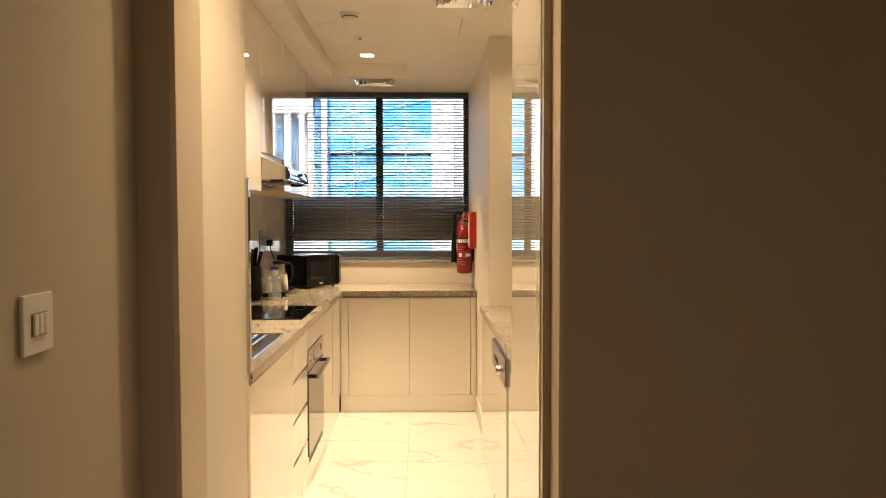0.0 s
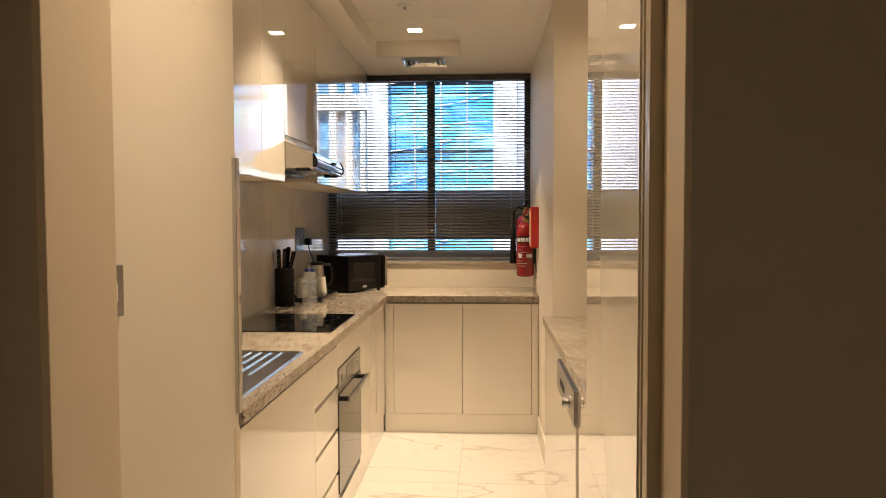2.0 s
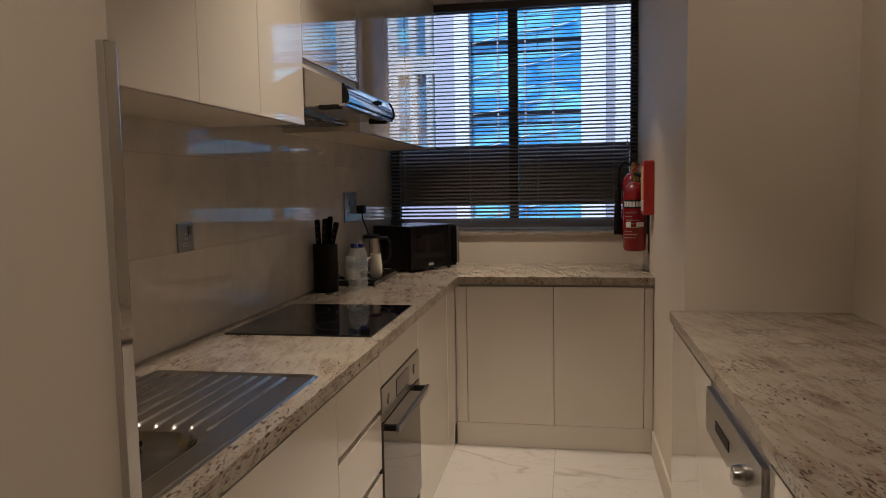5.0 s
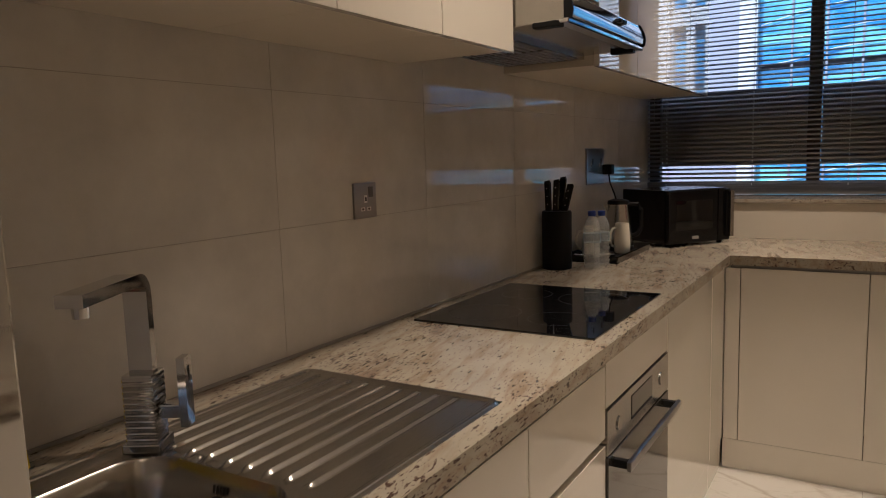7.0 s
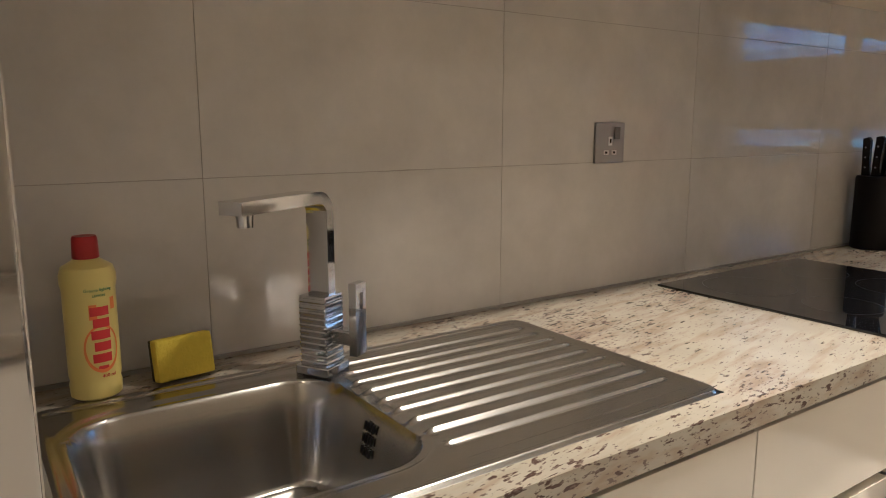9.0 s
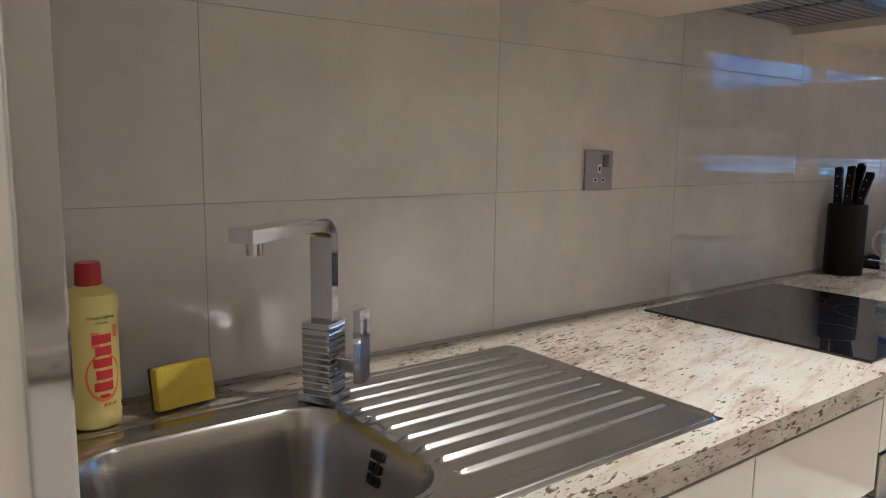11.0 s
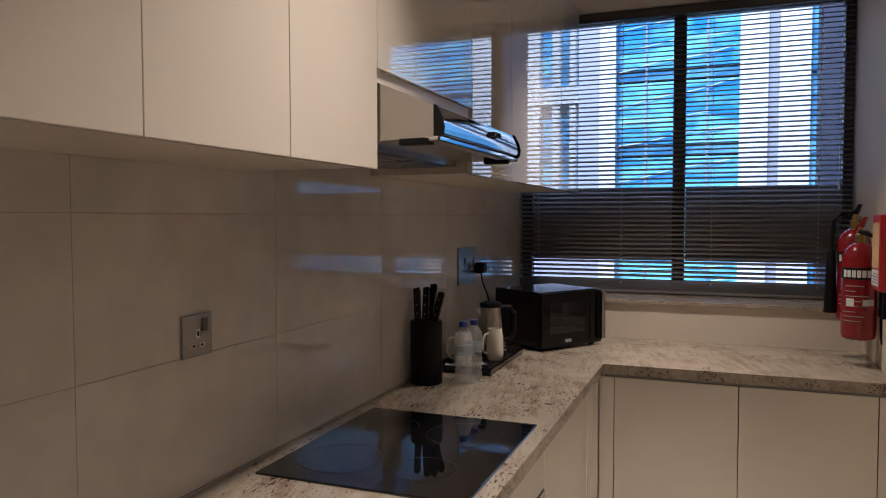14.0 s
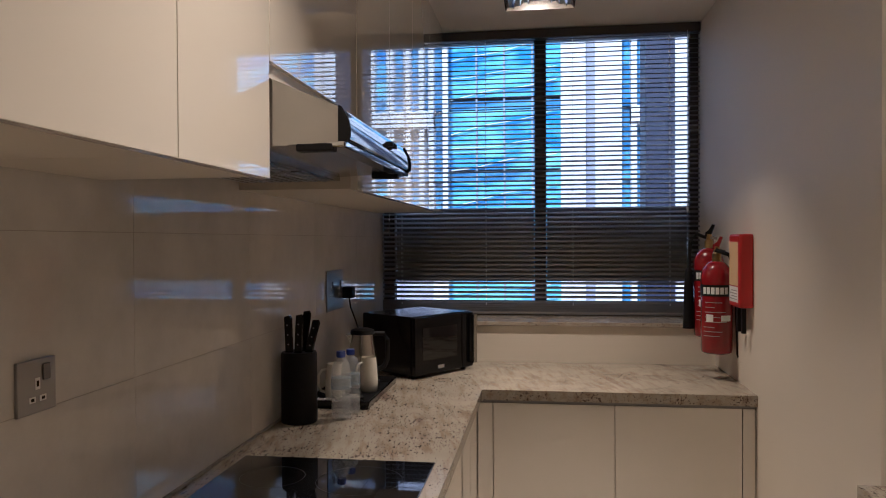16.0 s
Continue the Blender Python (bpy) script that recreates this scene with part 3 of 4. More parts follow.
def sink_height(x, y):
    edge = -rounded(x, y, 0, SW, 0, SL, 0.025)
    z = 0.006 * step(0.0, 0.006, edge) - 0.004 * step(0.012, 0.02, edge)
    d = -rounded(x, y, BX0, BX1, BY0, BY1, 0.075)
    z -= 0.004 * step(-0.022, -0.008, d) + 0.155 * step(-0.004, 0.042, d)
    if 0.405 < y < SL - 0.015 and 0.03 < x < 0.43:
        fade = step(0.408, 0.424, y) * step(SL - 0.022, SL - 0.038, y)
        s = (x - 0.055) / 0.0415
        bar = math.exp(-((s - round(s)) / 0.125) ** 2) * (0 <= round(s) <= 8)
        z += 0.0058 * fade * bar - 0.0012 * fade
    return z


bm = bmesh.new()
nx, ny = 236, 170
grid = [[bm.verts.new((SW * i / nx, SL * j / ny, sink_height(SW * i / nx, SL * j / ny))) for j in range(ny + 1)] for i in range(nx + 1)]
for i in range(nx):
    for j in range(ny):
        bm.faces.new((grid[i][j], grid[i + 1][j], grid[i + 1][j + 1], grid[i][j + 1]))
basin = part("basin", bm, STEEL, sink, smooth=True)
part("drain", lathe([(0.045, 0), (0.045, 0.004), (0.03, 0.005), (0.028, 0.002)], 28, pose(0.235, 0.22, -0.157)), CHROME, sink)
for a in range(4):
    for b in range(3):
        part("overflow_slot", box(-0.0013, 0.0013, 0, 0.003, -0.006, 0.006, m=pose(0.222 + 0.0075 * a, (0.3925, 0.389, 0.3855)[b], -0.027 - 0.017 * b, -13, 0, 0)), BLACK, basin)

tap = empty("kitchen_tap", 0.158, -2.498, ZT + 0.002, "polished chrome square-section mixer tap", "tap", rz=-60)
part("base", box(-0.030, 0.030, -0.030, 0.030, 0.0, 0.014, 0.002), CHROME, tap)
part("body", box(-0.0235, 0.0235, -0.0235, 0.0235, 0.014, 0.124), CHROME, tap, "square chrome body")
for k in range(11):
    part("rib", box(-0.025, 0.025, -0.025, 0.025, 0.0145 + 0.0098 * k, 0.0225 + 0.0098 * k, 0.003), CHROME, tap)
R, pts_o, pts_i = 0.035, [], []
for k in range(7):
    a = math.pi / 2 * k / 6
    pts_o.append((-0.012 + R - R * math.cos(a), 0.250 + R * math.sin(a)))
    pts_i.append((-0.012 + R - (R - 0.018) * math.cos(a), 0.250 + (R - 0.018) * math.sin(a)))
outline = [(-0.012, 0.12)] + pts_o + [(0.192, 0.285), (0.192, 0.267)] + list(reversed(pts_i)) + [(0.006, 0.12)]
part("spout", prism(outline, -0.019, 0.019, "y"), CHROME, tap)
part("aerator", lathe([(0.011, 0.0), (0.012, 0.016), (0.012, 0.02)], 20, pose(0.165, 0, 0.249)), CHROME, tap)
lev = part("lever_arm", box(-0.012, 0.012, 0.025, 0.072, 0.05, 0.073, 0.003), CHROME, tap)
part("lever", boxes((-0.014, -0.006, 0.060, 0.073, 0.036, 0.148), (0.006, 0.014, 0.060, 0.073, 0.036, 0.148), (-0.006, 0.006, 0.060, 0.073, 0.036, 0.108), (-0.006, 0.006, 0.060, 0.073, 0.133, 0.148)), CHROME, lev, "flat chrome lever with a slot")

bottle = empty("dish_soap_bottle", 0.078, -2.812, ZT + 0.005, "yellow dish soap bottle with red cap", "bottle", rz=-30)
BS = 0.98
part("body", lathe([(0.028, 0.0), (0.0335, 0.004), (0.0345, 0.02), (0.033, 0.026), (0.0345, 0.034), (0.0345, 0.155), (0.0365, 0.165), (0.0365, 0.176), (0.033, 0.187), (0.02, 0.195), (0.0145, 0.20)], 36), YELLOW, bottle, smooth=True)
part("cap", lathe([(0.0155, 0.197), (0.0175, 0.199), (0.0165, 0.226), (0.015, 0.229)], 28), ORANGERED, bottle, "red screw cap", smooth=True)


def wrap(me, r):
    """Bend a flat mesh in x, z at y = 0 round a cylinder, on its -y side."""
    for v in me.vertices:
        a = v.co.x / r
        rr = r - v.co.y
        v.co.x, v.co.y = rr * math.sin(a), -rr * math.cos(a)


def on_bottle(o, r, turn=0.0):
    wrap(o.data, r)
    o.data.transform(pose(0, 0, 0, 0, 0, turn))
    return o


def disc_outline(a, b, steps=40):
    return [(a * math.cos(2 * math.pi * k / steps), b * math.sin(2 * math.pi * k / steps)) for k in range(steps)]


def strip(x0, x1, z0, z1, n=10, y0=-0.0005, y1=0.0001):
    bm = bmesh.new()
    for k in range(n):
        a, b = x0 + (x1 - x0) * k / n, x0 + (x1 - x0) * (k + 1) / n
        vs = [bm.verts.new(p) for p in ((a, -y0, z0), (b, -y0, z0), (b, -y0, z1), (a, -y0, z1))]
        bm.faces.new(vs)
    return bm


TURN = 132
bm = bmesh.new()
vs = [bm.verts.new((0.024 * math.cos(2 * math.pi * k / 40), -0.0004, 0.075 + 0.034 * math.sin(2 * math.pi * k / 40))) for k in range(40)]
vi = [bm.verts.new((0.021 * math.cos(2 * math.pi * k / 40), -0.0004, 0.076 + 0.030 * math.sin(2 * math.pi * k / 40))) for k in range(40)]
for k in range(40):
    bm.faces.new((vs[k], vs[(k + 1) % 40], vi[(k + 1) % 40], vi[k]))
on_bottle(part("label_ring", bm, INKORANGE, bottle, "orange oval outline"), 0.0346, TURN)
for x0, x1, z0, z1 in ((-0.014, -0.004, 0.117, 0.138), (0.016, 0.024, 0.128, 0.145)):
    on_bottle(part("label_flash", strip(x0, x1, z0, z1, y0=0.0003), INKORANGE, bottle), 0.0346, TURN)
for k in range(5):
    z = 0.056 + 0.0165 * k
    on_bottle(part("brand_block", strip(-0.013 + 0.003 * (k % 2), 0.012, z, z + 0.0125, y0=0.0008), INKRED, bottle, "plain red block of the printed brand mark"), 0.0346, TURN)
mt = Matrix.Translation((0.0, -0.0005, 0.158)) @ pose(0, 0, 0, 90, 0, 0)
on_bottle(lettering("small_print", "Grease fighting", 0.0062, INKGREEN, bottle, mt, 0.0002), 0.0352, TURN)
mt = Matrix.Translation((0.0, -0.0005, 0.150)) @ pose(0, 0, 0, 90, 0, 0)
on_bottle(lettering("small_print", "LEMON", 0.005, INKGREEN, bottle, mt, 0.0002), 0.0352, TURN)
mt = Matrix.Translation((0.006, -0.0005, 0.036)) @ pose(0, 0, 0, 90, 0, 0)
on_bottle(lettering("volume_print", "400 ml", 0.007, INKRED, bottle, mt, 0.0002), 0.0352, TURN)
on_bottle(part("label_badge", strip(-0.007, 0.007, 0.044, 0.051, y0=0.0003), INKRED, bottle), 0.0346, TURN)

sp = empty("sponge", 0.075, -2.688, ZT + 0.005, "yellow washing-up sponge standing on edge", "sponge", rz=99)
tl = pose(0, 0, 0, -10, 0, 0)
part("foam", box(-0.044, 0.044, -0.012, 0.010, 0.0, 0.064, 0.004, tl), SPONGE, sp)
part("scouring_pad", box(-0.044, 0.044, 0.0102, 0.017, 0.001, 0.063, 0.002, tl), SCOUR, sp, "dark scouring layer")


# ---- sockets and switches ----
def socket_plate(y, z, w, hgt, gangs, label):
    s = empty("wall_socket", 0.0, y, z, label, "socket", "wall sockets")
    part("plate", box(0.0005, 0.007, -w / 2, w / 2, -hgt / 2, hgt / 2, 0.002), PLATE, s)
    for g in range(gangs):
        c = (g - (gangs - 1) / 2) * w / gangs
        part("rocker", box(0.007, 0.010, c + 0.012, c + 0.030, 0.008, 0.036, 0.002), DARKSTEEL, s)
        for dy, dz, a, b in ((0, 0.004, 0.006, 0.010), (-0.013, -0.022, 0.008, 0.005), (0.013, -0.022, 0.008, 0.005)):
            o = part("socket_inlet", box(0.007, 0.0078, c + dy - a, c + dy + a, dz - b, dz + b, 0.0008), WHITEP, s, "white pin inlet")
            part("pin_hole", box(0.0078, 0.0082, c + dy - a * 0.45, c + dy + a * 0.45, dz - b * 0.5, dz + b * 0.5), BLACK, o)
    return s


socket_plate(-1.700, 1.244, 0.094, 0.092, 1, "nickel single socket plate on the tiled wall")
socket_plate(0.075, 1.285, 0.235, 0.165, 2, "nickel double socket plate with a plug")
plug = empty("kettle_plug", 0.0102, 0.185, 1.265, "black mains plug with hanging cord", "plug")
part("plug_body", box(0, 0.045, -0.026, 0.026, -0.022, 0.026, 0.006), BLACK, plug)
part("cord", tube([(0.025, 0, -0.022), (0.03, 0.0, -0.06), (0.05, 0.01, -0.12), (0.075, 0.0, -0.19), (0.09, -0.03, -0.26), (0.10, -0.12, -0.33)], 0.0035, 8), BLACK, plug)


def switch_plate(x, y, z, rockers, label):
    s = empty("light_switch", x, y, z, label, "switch", "light switches")
    part("plate", box(0.0005, 0.008, -0.045, 0.045, -0.048, 0.048, 0.003), WHITEP if rockers > 2 else PLATE, s)
    part("surround", box(0.008, 0.009, -0.024, 0.024, -0.02, 0.018, 0.0004), INKGREY, s)
    for k in range(rockers):
        c = (k - (rockers - 1) / 2) * 0.015
        part("rocker", box(0.009, 0.013, c - 0.0062, c + 0.0062, -0.018, 0.016, 0.002), WHITEP, s)
    return s


switch_plate(0.615, -4.345, 1.285, 3, "cream three-gang light switch on the hall wall")
switch_plate(0.610, -3.60, 1.30, 2, "nickel two-gang light switch on the cream wall")


# ---- upper cabinets and hood ----
UX = 0.349
ups = [-2.912, -2.548, -2.202, -1.855, -1.509]
for a, b in zip(ups, ups[1:]):
    u = empty("wall_cabinet", 0.002, a, 1.606, "glossy white wall cabinet above the worktop", "cabinet", "wall cabinets")
    w = b - a
    part("body", box(0.0, UX - 0.022, 0.0005, w - 0.0005, 0.004, 2.585 - 1.608), CARCASS, u)
    part("door", box(UX - 0.021, UX - 0.002, 0.0012, w - 0.0012, 0.0, 2.585 - 1.609, 0.0012), GLOSS, u)
hc = empty("wall_cabinet", 0.002, -1.507, 1.832, "glossy white short cabinet above the hood", "cabinet", "wall cabinets")
part("body", box(0.0, UX - 0.022, 0.0005, 0.641, 0.0, 0.75), CARCASS, hc)
part("door", box(UX - 0.021, UX - 0.002, 0.0012, 0.641, -0.002, 0.75, 0.0012), GLOSS, hc)
ups = [-0.862, -0.426, 0.01, 0.446, 0.88]
for a, b in zip(ups, ups[1:]):
    u = empty("wall_cabinet", 0.002, a, 1.630, "glossy white wall cabinet beside the window", "cabinet", "wall cabinets")
    w = b - a
    part("body", box(0.0, UX - 0.022, 0.0005, w - 0.0005, 0.004, 2.585 - 1.632), CARCASS, u)
    part("door", box(UX - 0.021, UX - 0.002, 0.0012, w - 0.0012, 0.0, 2.585 - 1.633, 0.0012), GLOSS, u)

hood = empty("cooker_hood", 0.002, -1.503, 1.64, "slim stainless steel cooker hood with curved visor", "cooker hood")
HW = 0.635
part("housing", prism([(0.0, 0.026), (0.0, 0.158), (0.345, 0.158), (0.478, 0.101), (0.478, 0.034), (0.30, 0.026)], 0.0, HW, "y"), STEEL, hood, "brushed steel hood housing")
part("top_channel", box(0.0, 0.337, 0.002, HW - 0.002, 0.1585, 0.1895), CARCASS, hood)
part("underside", box(0.02, 0.30, 0.006, HW - 0.006, 0.014, 0.0255), STEEL, hood)
part("visor", prism([(0.4785, 0.101), (0.483, 0.098), (0.487, 0.088), (0.4945, 0.073), (0.498, 0.055), (0.496, 0.042), (0.488, 0.036), (0.4785, 0.036)], 0.007, HW - 0.007, "y"), CHROME, hood, "polished curved steel visor", smooth=True)
for y0, y1 in ((0.001, 0.007), (HW - 0.007, HW - 0.001)):
    part("end_cap", prism([(0.4785, 0.104), (0.4845, 0.101), (0.490, 0.091), (0.498, 0.075), (0.502, 0.055), (0.499, 0.038), (0.489, 0.031), (0.4785, 0.031)], y0, y1, "y"), BLACK, hood)
part("front_lip", box(0.455, 0.492, 0.0, HW, 0.024, 0.0355, 0.003), CHROME, hood)
for y in (-0.0005, HW - 0.03):
    part("corner_pad", box(0.395, 0.468, y, y + 0.03, 0.018, 0.033, 0.003), BLACK, hood)
for y in (0.36, 0.395):
    part("slider_button", box(0.488, 0.506, y, y + 0.024, 0.072, 0.083, 0.002), BLACK, hood)
for y in (0.05, 0.33):
    flt = part("grease_filter", box(0.03, 0.295, y - 0.005, y + 0.255, 0.012, 0.0145), DARKSTEEL, hood)
    for k in range(10):
        part("filter_slat", box(0.04 + 0.025 * k, 0.053 + 0.025 * k, y, y + 0.25, 0.009, 0.012), PLATE, flt)

# ---- tall unit, side units, washing machine ----
tall = empty("tall_cabinet", 1.525, -3.745, 0, "tall glossy white cabinet beside the doorway", "cabinet")
part("body", box(0.02, 0.72, 0.002, 0.555, ZF, 2.583), CARCASS, tall)
part("door", box(0.0, 0.019, 0.001, 0.555, ZF, 2.583, 0.0012), GLOSS, tall)
part("edge_profile", box(0.003, 0.027, -0.012, 0.0, ZF, 2.0, 0.001), PROFILE, tall, "brushed grey aluminium edge profile")
part("edge_profile_top", box(0.009, 0.027, -0.010, 0.0, 2.0, 2.583, 0.001), PROFILE, tall)
side = empty("base_cabinet", 1.612, -3.188, 0, "glossy white base cabinet below the side worktop", "cabinet", "base cabinets")
part("body", box(0.02, 0.62, 0.0, 0.82, ZF, ZB - 0.004), CARCASS, side)
part("door", box(0.0, 0.019, 0.001, 0.82, ZF, 0.838, 0.0012), GLOSS, side)
side = empty("end_panel", 1.612, -1.758, 0, "glossy white panel beside the washing machine", "panel")
part("board", box(0.0, 0.6, 0.0, 0.768, ZF, 0.838, 0.0012), GLOSS, side)
wm = empty("washing_machine", 1.606, -2.363, 0, "white built-under washing machine with grey control panel", "washing machine")
part("body", box(0.01, 0.56, 0.003, 0.600, ZF, 0.84), WHITEP, wm)
part("front", box(0.0, 0.012, 0.003, 0.600, 0.02, 0.70, 0.003), GLOSS, wm)
cp = part("control_panel", box(-0.007, 0.01, 0.004, 0.598, 0.703, 0.826, 0.003), PLATE, wm, "grey steel control panel")
part("knob", lathe([(0.024, 0), (0.024, 0.012), (0.02, 0.026), (0.018, 0.027)], 24, pose(-0.007, 0.14, 0.755, 0, -90, 0)), STEEL, cp, smooth=True)
part("grip", box(-0.009, -0.005, 0.30, 0.46, 0.745, 0.772, 0.001), BLACK, cp)

# ---- things on the worktop ----
kb = empty("knife_block", 0.071, -0.562, ZT, "round black knife block holding black-handled knives", "knife block")
part("block", lathe([(0.056, 0), (0.058, 0.003), (0.058, 0.222), (0.055, 0.228)], 36), BLACK, kb, smooth=True)
for x, y, lean, hh in ((-0.028, -0.012, -3, 0.125), (0.004, -0.02, 2, 0.13), (0.008, 0.015, 6, 0.14), (0.034, -0.005, 13, 0.115)):
    m = pose(x, y, 0.222, 0, lean, 0)
    kn = part("knife", prism([(-0.011, -0.01), (0.011, -0.01), (0.012, hh * 0.5), (0.014, hh * 0.92), (0.008, hh), (-0.009, hh * 0.97), (-0.010, hh * 0.5)], -0.007, 0.007, "y", m), GLOSSBLACK, kb, "black riveted knife handle")
    for q in (0.25, 0.5, 0.75):
        part("rivet", lathe([(0.0028, -0.0078), (0.0028, 0.0078)], 8, m @ pose(0, 0, hh * q, 90, 0, 0)), STEEL, kn)


def water_bottle(x, y, s):
    b = empty("water_bottle", x, y, ZT, "small clear plastic water bottle with blue cap", "bottle", "water bottles")
    p = [(0.024, 0.0), (0.0305, 0.006), (0.031, 0.018)]
    for k in range(5):
        z = 0.024 + 0.026 * k
        p += [(0.0312, z), (0.0285, z + 0.006), (0.0315, z + 0.013)]
    p += [(0.031, 0.158), (0.027, 0.176), (0.018, 0.192), (0.0125, 0.199), (0.0125, 0.21)]
    p = [(r * s, z * s) for r, z in p]
    part("body", lathe(p, 28), PET, b, smooth=True)
    part("label", lathe([(0.0322 * s, 0.10 * s), (0.0322 * s, 0.135 * s)], 28), LABELM, b, "faint blue printed label", smooth=True)
    part("cap", lathe([(0.0142 * s, 0.200 * s), (0.0148 * s, 0.203 * s), (0.0148 * s, 0.217 * s), (0.013 * s, 0.219 * s)], 24), BLUECAP, b)


LABELM = mat("printed_clear_film", (0.50, 0.66, 0.80), 0.3, 0, 0.6, 60)
LABELM.node_tree.nodes["Principled BSDF"].inputs["Alpha"].default_value = 0.35
water_bottle(0.200, -0.522, 1.03)
water_bottle(0.208, -0.432, 1.0)

tray = empty("serving_tray", 0.145, -0.150, ZT, "black tray with sloping rim on the worktop", "tray")
part("base", box(-0.10, 0.10, -0.222, 0.222, 0.002, 0.008), BLACK, tray)
for o, a, b, ax in (([(0.085, 0.008), (0.115, 0.03), (0.118, 0.026), (0.11, 0.0), (0.085, 0.0)], -0.237, 0.237, "y"), ([(-0.085, 0.008), (-0.115, 0.03), (-0.118, 0.026), (-0.11, 0.0), (-0.085, 0.0)], -0.237, 0.237, "y"),
                    ([(0.207, 0.008), (0.237, 0.03), (0.240, 0.026), (0.232, 0.0), (0.207, 0.0)], -0.112, 0.112, "x"), ([(-0.207, 0.008), (-0.237, 0.03), (-0.240, 0.026), (-0.232, 0.0), (-0.207, 0.0)], -0.112, 0.112, "x")):
    part("rim", prism(o, a, b, ax), GLOSSBLACK, tray)

ket = empty("electric_kettle", 0.140, 0.0, ZT + 0.008, "brushed steel electric kettle with black lid", "kettle", rz=200)
part("base", lathe([(0.068, 0), (0.07, 0.004), (0.068, 0.018), (0.06, 0.022)], 32), BLACK, ket, smooth=True)
part("body", lathe([(0.064, 0.02), (0.065, 0.03), (0.060, 0.09), (0.052, 0.16), (0.047, 0.20), (0.046, 0.208)], 40), STEEL, ket, smooth=True)
part("lid", lathe([(0.047, 0.206), (0.049, 0.210), (0.047, 0.222), (0.03, 0.228), (0.01, 0.230)], 32), BLACK, ket, smooth=True)
part("spout", prism([(0.045, 0.165), (0.066, 0.203), (0.045, 0.206)], -0.016, 0.016, "y"), STEEL, ket)
part("handle", tube([(-0.045, 0, 0.205), (-0.085, 0, 0.205), (-0.10, 0, 0.18), (-0.10, 0, 0.10), (-0.085, 0, 0.07), (-0.06, 0, 0.06)], 0.010, 10), BLACK, ket, smooth=True)


def mug(x, y, rz, s, label):
    c = empty("mug", x, y, ZT + 0.008, label, "mug", "mugs", rz)
    part("cup", lathe([(0.030 * s, 0), (0.036 * s, 0.006), (0.039 * s, 0.03), (0.036 * s, 0.085), (0.031 * s, 0.132), (0.0285 * s, 0.132), (0.033 * s, 0.08), (0.034 * s, 0.02), (0.02 * s, 0.01)], 32), CERAMIC, c, smooth=True)
    part("handle", tube([(0.030 * s, 0, 0.112), (0.050 * s, 0, 0.110), (0.062 * s, 0, 0.09), (0.064 * s, 0, 0.06), (0.055 * s, 0, 0.035), (0.036 * s, 0, 0.028)], 0.0055 * s, 10), CERAMIC, c, smooth=True)
    return c


mug(0.193, -0.115, 228, 0.92, "cream ceramic mug standing on the tray")
mug(0.105, -0.270, 200, 0.95, "cream ceramic mug behind the water bottles")
for x, y, r in ((0.095, -0.345, 20), (0.155, -0.335, 70), (0.18, -0.28, 130)):
    bm = bmesh.new()
    bmesh.ops.create_grid(bm, x_segments=10, y_segments=6, size=0.5)
    for v in bm.verts:
        v.co = Vector((v.co.x * 0.07, v.co.y * 0.045, 0.016 + 0.012 * noise.noise(Vector((v.co.x * 6 + r, v.co.y * 6, 0)))))
    r2 = bmesh.ops.extrude_face_region(bm, geom=list(bm.faces))
    for v in r2["geom"]:
        if isinstance(v, bmesh.types.BMVert):
            v.co.z = 0.0005
    bmesh.ops.transform(bm, matrix=pose(x, y, ZT + 0.008, 0, 0, r), verts=bm.verts)
    thing("sachet", bm, FOIL, "small crumpled silver foil sachet on the tray", "sachet", "sachets on the tray")

mw = empty("microwave_oven", 0.318, 0.160, ZT, "black countertop microwave standing at an angle", "microwave", rz=54.5)
MWW, MWD, MWH = 0.372, 0.328, 0.264
part("body", box(0, MWW, 0.012, MWD, 0.012, MWH, 0.006), GLOSSBLACK, mw)
md = part("door", box(0.002, MWW - 0.075, -0.010, 0.012, 0.014, MWH - 0.004, 0.005), GLOSSBLACK, mw)
part("door_window", box(0.045, MWW - 0.11, -0.0115, -0.0100, 0.075, MWH - 0.05, 0.0005), BLACKGLASS, md, "smoked see-through door window")
part("badge", box(0.14, 0.178, -0.0118, -0.0100, 0.032, 0.046), INKGREY, md, "small grey maker's badge")
part("control_panel", box(MWW - 0.073, MWW, -0.010, 0.012, 0.014, MWH - 0.004, 0.004), GLOSSBLACK, mw)
part("handle", box(MWW - 0.020, MWW + 0.002, -0.034, -0.010, 0.03, MWH - 0.012, 0.003), STEEL, mw, "silver vertical handle")
part("handle_inlay", box(MWW - 0.035, MWW - 0.021, -0.022, -0.010, 0.04, MWH - 0.02, 0.003), GLOSSBLACK, mw)
for x in (0.03, MWW - 0.03):
    for y in (0.03, MWD - 0.03):
        part("foot", lathe([(0.012, 0), (0.014, 0.012)], 12, pose(x, y, 0.0)), BLACK, mw)


